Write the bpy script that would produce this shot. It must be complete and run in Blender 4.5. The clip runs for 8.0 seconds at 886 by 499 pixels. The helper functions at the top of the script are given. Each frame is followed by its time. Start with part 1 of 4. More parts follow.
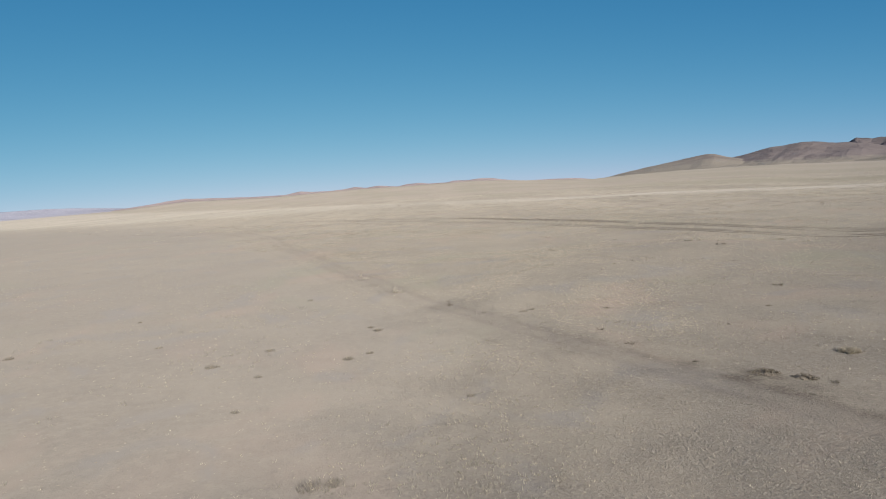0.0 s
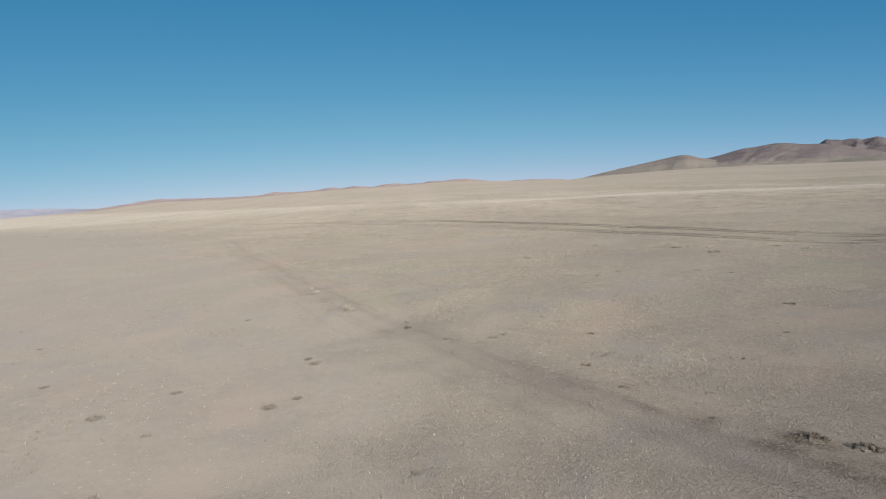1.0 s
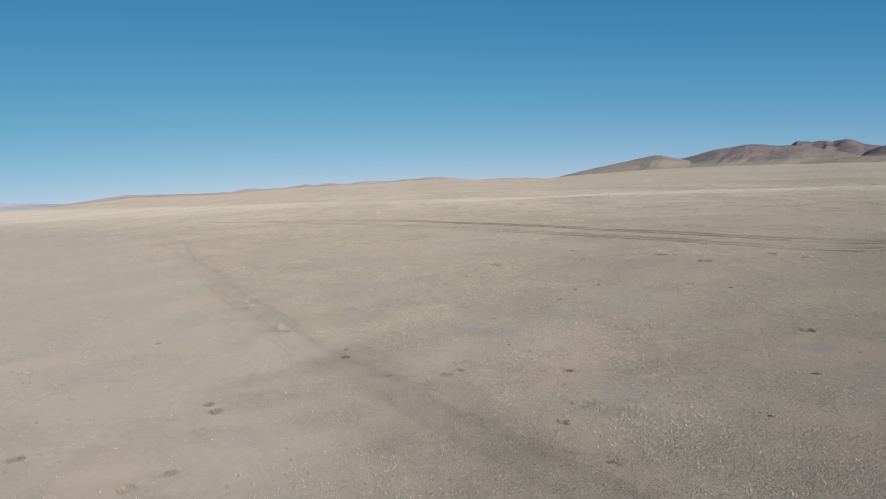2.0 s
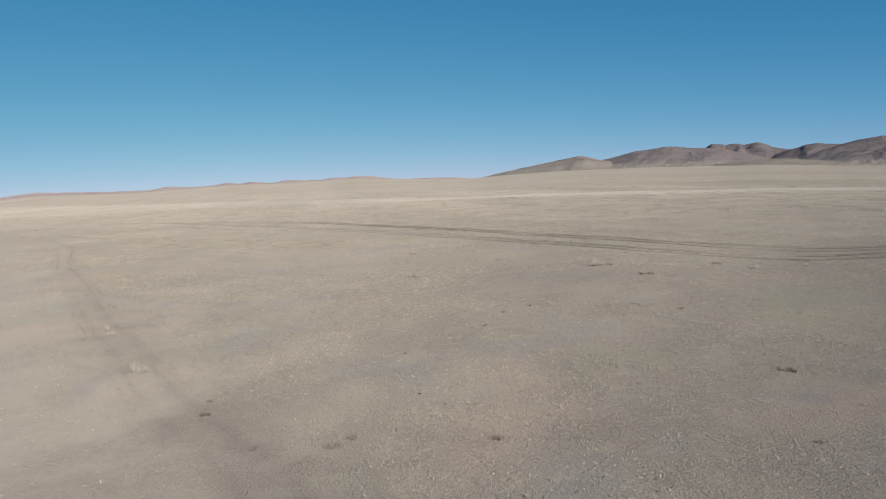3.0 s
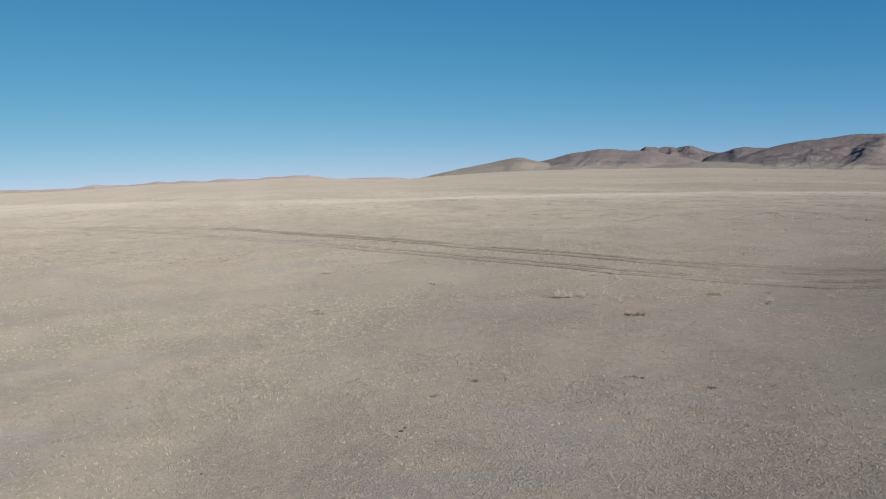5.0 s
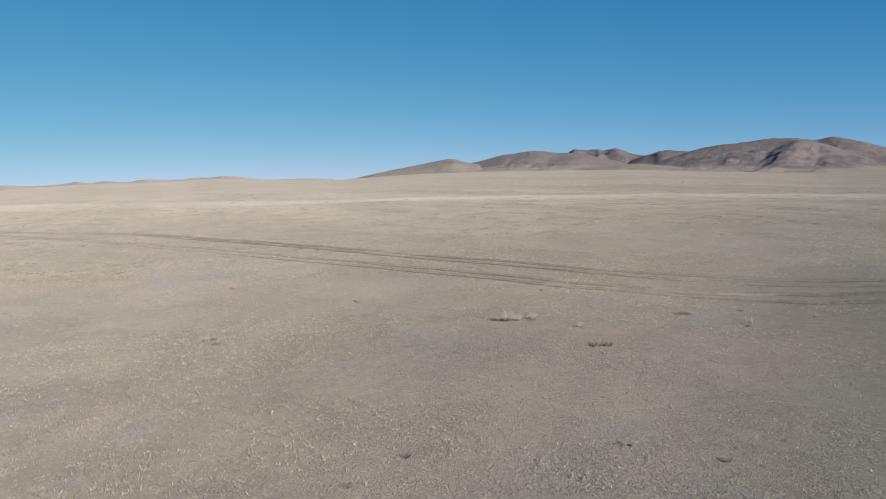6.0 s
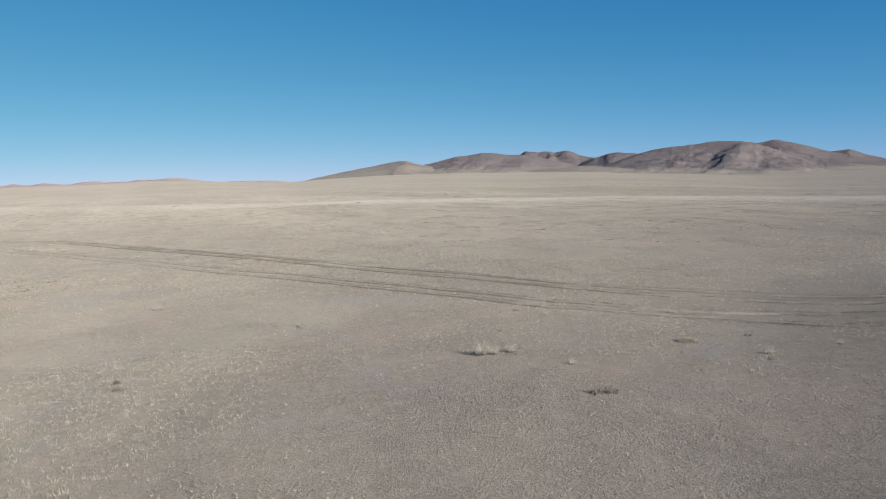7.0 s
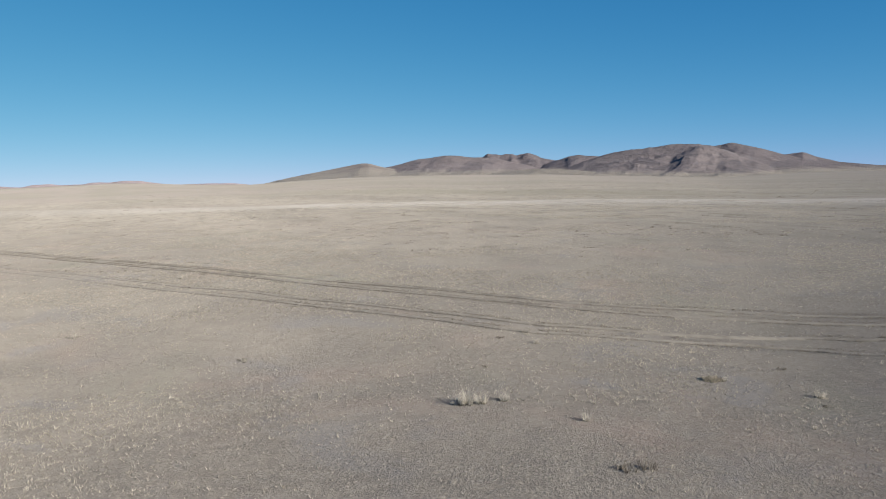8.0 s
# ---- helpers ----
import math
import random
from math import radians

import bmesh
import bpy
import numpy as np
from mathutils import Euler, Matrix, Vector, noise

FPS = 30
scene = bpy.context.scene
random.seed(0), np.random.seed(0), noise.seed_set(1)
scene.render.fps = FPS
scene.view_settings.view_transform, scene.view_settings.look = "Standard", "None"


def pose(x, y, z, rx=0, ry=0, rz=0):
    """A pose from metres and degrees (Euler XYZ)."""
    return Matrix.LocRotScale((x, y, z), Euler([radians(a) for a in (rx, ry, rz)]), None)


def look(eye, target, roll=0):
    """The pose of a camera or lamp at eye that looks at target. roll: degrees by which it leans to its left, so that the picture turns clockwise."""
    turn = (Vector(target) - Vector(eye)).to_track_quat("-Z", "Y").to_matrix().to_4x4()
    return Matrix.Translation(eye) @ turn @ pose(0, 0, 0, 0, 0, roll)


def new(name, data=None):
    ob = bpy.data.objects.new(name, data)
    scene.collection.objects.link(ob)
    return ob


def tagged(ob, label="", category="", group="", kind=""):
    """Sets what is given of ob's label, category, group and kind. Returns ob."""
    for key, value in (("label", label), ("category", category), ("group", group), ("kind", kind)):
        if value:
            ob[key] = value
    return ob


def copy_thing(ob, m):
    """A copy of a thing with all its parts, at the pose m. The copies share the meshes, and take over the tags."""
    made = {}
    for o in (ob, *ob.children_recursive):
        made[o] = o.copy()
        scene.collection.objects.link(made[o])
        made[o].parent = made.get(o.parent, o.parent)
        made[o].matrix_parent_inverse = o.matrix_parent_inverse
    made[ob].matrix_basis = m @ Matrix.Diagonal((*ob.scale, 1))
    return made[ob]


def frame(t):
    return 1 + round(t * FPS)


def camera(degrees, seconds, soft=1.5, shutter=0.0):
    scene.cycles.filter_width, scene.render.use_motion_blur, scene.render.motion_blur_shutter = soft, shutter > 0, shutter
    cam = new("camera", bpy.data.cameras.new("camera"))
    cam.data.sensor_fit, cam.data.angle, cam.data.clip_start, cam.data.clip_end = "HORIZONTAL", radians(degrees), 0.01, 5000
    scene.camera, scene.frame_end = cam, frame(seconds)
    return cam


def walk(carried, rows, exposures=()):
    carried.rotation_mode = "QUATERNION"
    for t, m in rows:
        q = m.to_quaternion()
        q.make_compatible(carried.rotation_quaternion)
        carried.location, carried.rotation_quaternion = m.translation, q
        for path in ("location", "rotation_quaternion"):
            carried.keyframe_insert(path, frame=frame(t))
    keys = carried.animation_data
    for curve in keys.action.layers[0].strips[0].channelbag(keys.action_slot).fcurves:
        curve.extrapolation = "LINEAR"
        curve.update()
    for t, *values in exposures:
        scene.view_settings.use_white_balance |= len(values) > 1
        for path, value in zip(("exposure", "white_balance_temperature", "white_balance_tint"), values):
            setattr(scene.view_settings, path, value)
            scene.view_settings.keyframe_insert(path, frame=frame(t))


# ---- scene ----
# A drone's low flight over a dry steppe. The ground near the path lies at z = 0.
cam = camera(62.135, 8.0, soft=0.95)
# seconds, eye x y z, heading clockwise from +y, pitch, lean to the right
ROWS = [
    (0.0, 0.000, -0.000, 11.994, 0.331, -5.437, 4.423),
    (0.5, 0.833, 5.316, 11.935, 1.433, -5.508, 4.405),
    (1.0, 1.818, 10.699, 11.859, 2.170, -5.538, 4.332),
    (1.2, 2.254, 12.875, 11.826, 2.396, -5.553, 4.284),
    (2.3, 5.081, 24.842, 11.592, 5.442, -5.969, 3.661),
    (2.5, 5.634, 27.057, 11.580, 6.712, -6.059, 3.587),
    (2.8, 6.516, 30.590, 11.577, 8.838, -6.169, 3.464),
    (3.0, 6.992, 32.493, 11.576, 9.749, -6.228, 3.398),
    (3.5, 8.364, 37.668, 11.623, 10.302, -6.204, 3.369),
    (4.0, 9.695, 42.573, 11.639, 10.791, -6.248, 3.376),
    (4.2, 10.217, 44.539, 11.633, 11.147, -6.272, 3.361),
    (5.3, 13.712, 55.802, 11.233, 16.295, -6.541, 2.756),
    (5.5, 14.316, 57.691, 11.180, 17.502, -6.578, 2.718),
    (6.0, 15.783, 62.348, 11.086, 19.836, -6.615, 2.638),
    (6.5, 17.166, 66.742, 11.050, 21.606, -6.646, 2.587),
    (7.0, 18.576, 71.055, 11.019, 23.534, -6.633, 2.590),
    (7.5, 20.090, 75.157, 10.997, 25.279, -6.603, 2.628),
    (8.0, 21.648, 79.251, 10.920, 26.459, -6.570, 2.562),
]


def flight(x, y, z, az, pitch, lean):
    a, p = radians(az), radians(pitch)
    way = Vector((math.sin(a) * math.cos(p), math.cos(a) * math.cos(p), math.sin(p)))
    eye = Vector((x, y, z))
    return look(eye, eye + way * 10, -lean)


# the exposure opens a little on the way, and the white balance turns cooler at the end
walk(cam, [(t, flight(*row)) for t, *row in ROWS], [(0.0, 0.86, 6670, 10), (2.5, 0.87, 6640, 10), (5.5, 0.97, 6560, 10), (8.0, 1.08, 6460, 10)])

# ---- light ----
SUN_AZ, SUN_EL = 158.7, 20.5
world = bpy.data.worlds.new("sky")
scene.world = world
world.use_nodes = True
wn = world.node_tree
sky = wn.nodes.new("ShaderNodeTexSky")
sky.sky_type = "NISHITA"
sky.sun_disc = False
sky.sun_elevation = radians(SUN_EL)
sky.sun_rotation = radians(SUN_AZ)
sky.altitude = 1200
sky.air_density = 1.0
sky.dust_density = 0.0
sky.ozone_density = 1.0
# the far plain lies lower than the flight, and the sky reaches down to it
dome, drop = wn.nodes.new("ShaderNodeTexCoord"), wn.nodes.new("ShaderNodeVectorMath")
drop.operation = "ADD"
drop.inputs[1].default_value = (0, 0, 0.048)
wn.links.new(dome.outputs["Generated"], drop.inputs[0])
wn.links.new(drop.outputs[0], sky.inputs["Vector"])
# thin, dry highland air: a deeper blue than the sky model's own, channel by channel
split, join = wn.nodes.new("ShaderNodeSeparateColor"), wn.nodes.new("ShaderNodeCombineColor")
wn.links.new(sky.outputs[0], split.inputs[0])
for k, (source, power, gain) in enumerate(((0, 1.58, 0.0690), (1, 0.86, 0.402), (1, 0.46, 1.335))):
    p, g = wn.nodes.new("ShaderNodeMath"), wn.nodes.new("ShaderNodeMath")
    p.operation, g.operation = "POWER", "MULTIPLY"
    p.inputs[1].default_value, g.inputs[1].default_value = power, gain
    wn.links.new(split.outputs[source], p.inputs[0])
    wn.links.new(p.outputs[0], g.inputs[0])
    wn.links.new(g.outputs[0], join.inputs[k])
wn.nodes["Background"].inputs["Strength"].default_value = 0.10
wn.links.new(join.outputs[0], wn.nodes["Background"].inputs["Color"])

sun = new("sun", bpy.data.lights.new("sun", "SUN"))
sun.data.energy = 4.9
sun.data.angle = radians(0.5)
sun.data.color = (1.0, 0.93, 0.83)
sa, se = radians(SUN_AZ), radians(SUN_EL)
sun_way = Vector((math.sin(sa) * math.cos(se), math.cos(sa) * math.cos(se), math.sin(se)))
sun.matrix_world = look(sun_way * 300, (0, 0, 0))


# ---- noise and terrain ----
def lattice(ix, iy, seed):
    h = (ix.astype(np.int64) * 374761393 + iy.astype(np.int64) * 668265263 + seed * 974711) & 0xFFFFFFFF
    h = ((h ^ (h >> 13)) * 1274126177) & 0xFFFFFFFF
    return ((h ^ (h >> 16)) & 0xFFFFFF) / float(0xFFFFFF)


def vnoise(x, y, size, seed=0):
    """Smooth value noise in 0..1, with cells of that size."""
    u, v = np.asarray(x, float) / size, np.asarray(y, float) / size
    iu, iv = np.floor(u), np.floor(v)
    fu, fv = u - iu, v - iv
    fu, fv = fu * fu * (3 - 2 * fu), fv * fv * (3 - 2 * fv)
    a, b = lattice(iu, iv, seed), lattice(iu + 1, iv, seed)
    c, d = lattice(iu, iv + 1, seed), lattice(iu + 1, iv + 1, seed)
    return (a * (1 - fu) + b * fu) * (1 - fv) + (c * (1 - fu) + d * fu) * fv


def fbm(x, y, size, octaves=4, seed=0):
    total, amp, out = 0.0, 1.0, 0.0
    for o in range(octaves):
        out = out + amp * vnoise(x, y, size / 2 ** o, seed + o)
        total, amp = total + amp, amp * 0.5
    return out / total


CENTRE = (10.0, 40.0)
EYE_Z = 11.4
# how steeply the plain falls away, by the compass bearing
FALL_AZ = (-180, -90, -45, -30, -7, 6, 13, 17, 24, 30, 34, 38, 42, 46, 56, 75, 110, 180)
FALL = (0.004, 0.004, 0.007, 0.008, 0.0105, 0.014, 0.0165, 0.0135, 0.0136, 0.017, 0.0165, 0.021, 0.025, 0.0315, 0.0325, 0.032, 0.012, 0.004)


# the far plain rises in long skirts towards the hills: bearing, and elevation seen from the plain's middle
SKIRT_AZ = (-180, -60, -32, -27, -23, -19, -13, -10, -6, -2, 3, 6, 9, 12, 15, 20, 25, 30, 33, 36, 38, 44, 48, 53, 60, 75, 120, 180)
SKIRT = (-0.6, -0.6, -0.52, -0.50, -0.46, -0.20, -0.40, -0.34, -0.28, -0.34, -0.32, -0.50, -0.72, -0.86, -0.74, -0.64, -0.72, -0.88, -0.98, -1.14, -1.32, -1.60, -1.66, -1.62, -1.72, -1.9, -0.6, -0.6)


def ground_z(x, y):
    x, y = np.asarray(x, float), np.asarray(y, float)
    dx, dy = x - CENTRE[0], y - CENTRE[1]
    r = np.hypot(dx, dy)
    az = np.degrees(np.arctan2(dx, dy))
    s = np.interp(az, FALL_AZ, FALL)
    q = np.maximum(r - 120.0, 0.0)
    z = -s * (np.sqrt(q * q + 60.0 ** 2) - 60.0)
    near = 0.2 * (vnoise(x, y, 34, 3) - 0.5) + 0.12 * (vnoise(x, y, 11, 4) - 0.5) + 0.07 * (vnoise(x, y, 4.5, 5) - 0.5)
    # a low swell under the middle of the flight, with shallow hollows round it
    for cx, cy, wide, high in ((22, 87, 14, 0.69), (38, 102, 9, 0.59), (60, 110, 13, -1.10), (18, 128, 18, -0.67), (-2, 76, 11, -0.28)):
        near = near + high * np.exp(-((x - cx) ** 2 + (y - cy) ** 2) / wide ** 2)
    lift = np.clip((r - 700) / 2700, 0, 1)
    lift = lift * lift * (3 - 2 * lift)
    z = z + lift * (EYE_Z + r * np.tan(np.radians(np.interp(az, SKIRT_AZ, SKIRT))) - z)
    far = np.clip((r - 300) / 900, 0, 1)
    z = z + near + far * (2.2 * (fbm(x, y, 420, 3, 9) - 0.5) + 0.8 * (vnoise(x, y, 90, 12) - 0.5))
    return z


def gz(x, y):
    return float(ground_z(np.array([x]), np.array([y]))[0])


def mesh_of(name, verts, faces):
    """A mesh from arrays of corners and faces with three or four corners each."""
    me = bpy.data.meshes.new(name)
    n = faces.shape[1]
    me.vertices.add(len(verts))
    me.vertices.foreach_set("co", np.ascontiguousarray(verts, np.float32).ravel())
    me.loops.add(faces.size)
    me.loops.foreach_set("vertex_index", np.ascontiguousarray(faces, np.int32).ravel())
    me.polygons.add(len(faces))
    me.polygons.foreach_set("loop_start", np.arange(0, faces.size, n, dtype=np.int32))
    me.polygons.foreach_set("loop_total", np.full(len(faces), n, np.int32))
    me.update(calc_edges=True)
    me.validate()
    return me


def grid_faces(rows, cols, wrap=False):
    i, j = np.meshgrid(np.arange(rows - 1), np.arange(cols if wrap else cols - 1), indexing="ij")
    k = (j + 1) % cols
    return np.stack([i * cols + j, i * cols + k, (i + 1) * cols + k, (i + 1) * cols + j], -1).reshape(-1, 4)


def smooth(me):
    me.polygons.foreach_set("use_smooth", np.ones(len(me.polygons), bool))
    me.update()
    return me


def part(name, bm, material, parent, label=""):
    """Links a bmesh, or a ready mesh, as one object under a thing or a part."""
    if isinstance(bm, bmesh.types.BMesh):
        me = bpy.data.meshes.new(name)
        bm.to_mesh(me)
        bm.free()
    else:
        me = bm
    if material and not me.materials:
        me.materials.append(material)
    ob = new(name, me)
    ob.parent = parent
    return tagged(ob, label)


# ---- materials ----
def material(name, rough=0.9):
    m = bpy.data.materials.new(name)
    m.use_nodes = True
    b = m.node_tree.nodes["Principled BSDF"]
    b.inputs["Roughness"].default_value = rough
    b.inputs["Specular IOR Level"].default_value = 0.1
    b.inputs["Diffuse Roughness"].default_value = 0.25
    return m, m.node_tree, b


def node(nt, kind, **values):
    n = nt.nodes.new(kind)
    for key, value in values.items():
        n.inputs[key.replace("_", " ")].default_value = value
    return n


def noise_node(nt, vec, scale, detail=4.0, rough=0.55, dist=0.0):
    n = node(nt, "ShaderNodeTexNoise", Scale=scale, Detail=detail, Roughness=rough, Distortion=dist)
    nt.links.new(vec, n.inputs["Vector"])
    return n.outputs["Fac"]


def ramp(nt, fac, lo, hi, a=0.0, b=1.0):
    n = node(nt, "ShaderNodeMapRange", From_Min=lo, From_Max=hi, To_Min=a, To_Max=b)
    n.interpolation_type = "SMOOTHSTEP"
    nt.links.new(fac, n.inputs["Value"])
    return n.outputs["Result"]


def mix(nt, fac, a, b, mode="MIX"):
    n = nt.nodes.new("ShaderNodeMix")
    n.data_type, n.blend_type = "RGBA", mode
    for sock, value in ((n.inputs[0], fac), (n.inputs[6], a), (n.inputs[7], b)):
        if isinstance(value, bpy.types.NodeSocket):
            nt.links.new(value, sock)
        elif isinstance(value, tuple):
            sock.default_value = (*value, 1.0)
        else:
            sock.default_value = value
    return n.outputs[2]


def maths(nt, op, a, b=0.0):
    n = nt.nodes.new("ShaderNodeMath")
    n.operation = op
    for sock, value in ((n.inputs[0], a), (n.inputs[1], b)):
        if isinstance(value, bpy.types.NodeSocket):
            nt.links.new(value, sock)
        else:
            sock.default_value = value
    return n.outputs[0]


def object_coords(nt, turn=0.0, scale=(1, 1, 1)):
    tc = nt.nodes.new("ShaderNodeTexCoord")
    mp = nt.nodes.new("ShaderNodeMapping")
    mp.inputs["Rotation"].default_value = (0, 0, radians(turn))
    mp.inputs["Scale"].default_value = scale
    nt.links.new(tc.outputs["Object"], mp.inputs["Vector"])
    return mp.outputs["Vector"]


def bump(nt, b, height, strength, distance):
    n = node(nt, "ShaderNodeBump", Strength=strength, Distance=distance)
    nt.links.new(height, n.inputs["Height"])
    nt.links.new(n.outputs["Normal"], b.inputs["Normal"])


def steppe_material(name="dry_steppe", worn=False):
    """The plain's soil and short grass; worn: with bare soil and brown banks along old wheel ruts."""
    m, nt, b = material(name, 0.95)
    b.inputs["Diffuse Roughness"].default_value = 1.0
    v = object_coords(nt)
    along = object_coords(nt, -45.0, (1.0, 0.16, 1.0))
    big = noise_node(nt, v, 0.018, 5.0, 0.6, 0.4)
    mid = noise_node(nt, v, 0.11, 5.0, 0.6, 0.3)
    fine = noise_node(nt, v, 1.3, 4.0, 0.65)
    grain = noise_node(nt, v, 7.0, 3.0, 0.7)
    streak = noise_node(nt, along, 0.022, 6.0, 0.62, 0.3)
    col = mix(nt, ramp(nt, big, 0.38, 0.62), (0.180, 0.160, 0.134), (0.234, 0.210, 0.173))
    col = mix(nt, ramp(nt, mid, 0.45, 0.7, 0.0, 0.35), col, (0.163, 0.149, 0.132))
    col = mix(nt, ramp(nt, noise_node(nt, v, 0.05, 3.0, 0.5, 0.5), 0.58, 0.72, 0.0, 0.4), col, (0.210, 0.178, 0.148))
    col = mix(nt, ramp(nt, fine, 0.35, 0.7, 0.0, 0.7), col, (0.240, 0.217, 0.181))
    col = mix(nt, ramp(nt, grain, 0.50, 0.70, 0.0, 0.5), col, (0.111, 0.096, 0.081))
    # faint green, pink and grey zones
    for k, (size, lo, hi, tint) in enumerate(((0.045, 0.54, 0.68, (0.188, 0.186, 0.143)), (0.07, 0.54, 0.68, (0.244, 0.196, 0.163)), (0.16, 0.54, 0.68, (0.182, 0.174, 0.167)))):
        zone = noise_node(nt, object_coords(nt, 31.0 * k + 12, (1.0, 0.8, 1.0)), size, 4.0, 0.55, 0.6)
        col = mix(nt, ramp(nt, zone, lo, hi, 0.0, 0.62), col, tint)
    # west of the old ruts: grazed, paler, greyer, smoother; partly painted antisolar brightening
    px = nt.nodes.new("ShaderNodeSeparateXYZ")
    nt.links.new(v, px.inputs[0])
    bend = maths(nt, "MULTIPLY", maths(nt, "MINIMUM", maths(nt, "SUBTRACT", px.outputs[1], 60.0), 0.0), -0.5)
    east = maths(nt, "ADD", maths(nt, "ADD", px.outputs[0], maths(nt, "MULTIPLY", px.outputs[1], 0.41)), maths(nt, "ADD", bend, maths(nt, "MULTIPLY", maths(nt, "SUBTRACT", mid, 0.5), 14.0)))
    grassy = ramp(nt, east, 13.0, 40.0)
    col = mix(nt, ramp(nt, grassy, 0.0, 1.0, 0.42, 0.0), col, mix(nt, ramp(nt, big, 0.4, 0.6), (0.188, 0.176, 0.160), (0.172, 0.161, 0.147)))
    # low hummocks of grass, thick in some patches and few in others
    patchy = ramp(nt, mid, 0.36, 0.6, 0.6, 1.0)
    # rounded clods and tufts of two sizes, with crisp hollows between them
    stir, shift, warp = node(nt, "ShaderNodeTexNoise", Scale=5.0, Detail=3.0), nt.nodes.new("ShaderNodeVectorMath"), nt.nodes.new("ShaderNodeVectorMath")
    nt.links.new(v, stir.inputs["Vector"])
    shift.operation, warp.operation = "SCALE", "ADD"
    shift.inputs["Scale"].default_value = 0.3
    nt.links.new(stir.outputs["Color"], shift.inputs[0])
    nt.links.new(v, warp.inputs[0])
    nt.links.new(shift.outputs[0], warp.inputs[1])
    tops = []
    for scale in (5.2, 11.5):
        cell = node(nt, "ShaderNodeTexVoronoi", Scale=scale)
        nt.links.new(warp.outputs[0], cell.inputs["Vector"])
        tops.append(ramp(nt, cell.outputs["Distance"], 0.05, 0.75, 1.0, 0.0))
    some = ramp(nt, noise_node(nt, v, 2.1, 4.0, 0.65), 0.36, 0.62)
    rough = maths(nt, "ADD", maths(nt, "MULTIPLY", noise_node(nt, v, 5.0, 6.0, 0.72, 0.2), 0.6), maths(nt, "MULTIPLY", noise_node(nt, v, 12.0, 4.0, 0.72), 0.4))
    clump = maths(nt, "ADD", maths(nt, "MULTIPLY", maths(nt, "MULTIPLY", tops[0], some), 0.40), maths(nt, "MULTIPLY", tops[1], 0.16))
    clump = maths(nt, "ADD", clump, maths(nt, "MULTIPLY", ramp(nt, rough, 0.36, 0.66), 0.5))
    clump = maths(nt, "MULTIPLY", clump, patchy)
    col = mix(nt, maths(nt, "MULTIPLY", grassy, ramp(nt, clump, 0.1, 0.8, 0.0, 0.7)), col, (0.290, 0.264, 0.221))
    # the broad pale strip of bleached grass
    sx = nt.nodes.new("ShaderNodeSeparateXYZ")
    tc = nt.nodes.new("ShaderNodeTexCoord")
    nt.links.new(tc.outputs["Object"], sx.inputs[0])
    d = maths(nt, "ADD", maths(nt, "MULTIPLY", sx.outputs[0], 0.735), maths(nt, "MULTIPLY", sx.outputs[1], 0.678))
    s = maths(nt, "SUBTRACT", maths(nt, "MULTIPLY", sx.outputs[1], 0.735), maths(nt, "MULTIPLY", sx.outputs[0], 0.678))
    mid_line = maths(nt, "ADD", maths(nt, "MULTIPLY", maths(nt, "MINIMUM", s, 200.0), 0.22), maths(nt, "MULTIPLY", maths(nt, "MAXIMUM", maths(nt, "SUBTRACT", s, 200.0), 0.0), 0.05))
    half = maths(nt, "ADD", ramp(nt, s, -60.0, 130.0, 38.0, 22.0), maths(nt, "MULTIPLY", maths(nt, "MAXIMUM", maths(nt, "SUBTRACT", s, 180.0), 0.0), 0.16))
    wander = maths(nt, "MULTIPLY", maths(nt, "SUBTRACT", streak, 0.5), 40.0)
    u = maths(nt, "DIVIDE", maths(nt, "ADD", maths(nt, "SUBTRACT", d, maths(nt, "ADD", mid_line, 262.0)), wander), half)
    broad = maths(nt, "ADD", u, ramp(nt, s, 280.0, 560.0, 0.0, 0.9))
    pale = maths(nt, "MULTIPLY", ramp(nt, broad, -1.0, 0.2), ramp(nt, u, 0.75, 1.1, 1.0, 0.0))
    pale = maths(nt, "MULTIPLY", maths(nt, "MULTIPLY", pale, ramp(nt, mid, 0.25, 0.6, 0.3, 0.8)), maths(nt, "MULTIPLY", ramp(nt, s, 60.0, 380.0, 1.0, 0.45), ramp(nt, streak, 0.35, 0.6, 0.75, 1.0)))
    far = ramp(nt, d, 95.0, 240.0)
    speck_near = noise_node(nt, v, 0.3, 4.0, 0.6, 0.4)
    streaks = mix(nt, ramp(nt, streak, 0.36, 0.62), (0.212, 0.193, 0.162), (0.276, 0.251, 0.210))
    streaks = mix(nt, ramp(nt, mid, 0.5, 0.68, 0.0, 0.55), streaks, (0.165, 0.148, 0.123))
    speck = noise_node(nt, object_coords(nt, -45.0, (1.0, 0.22, 1.0)), 0.42, 5.0, 0.65, 0.4)
    streaks = mix(nt, ramp(nt, speck, 0.53, 0.66, 0.0, 0.8), streaks, (0.128, 0.113, 0.090))
    streaks = mix(nt, ramp(nt, speck, 0.45, 0.32, 0.0, 0.6), streaks, (0.285, 0.258, 0.218))
    swale = noise_node(nt, object_coords(nt, -40.0, (1.0, 0.3, 1.0)), 0.006, 4.0, 0.6, 0.4)
    streaks = mix(nt, ramp(nt, swale, 0.5, 0.64, 0.0, 0.5), streaks, (0.190, 0.180, 0.136))
    streaks = mix(nt, ramp(nt, swale, 0.46, 0.34, 0.0, 0.4), streaks, (0.262, 0.228, 0.195))
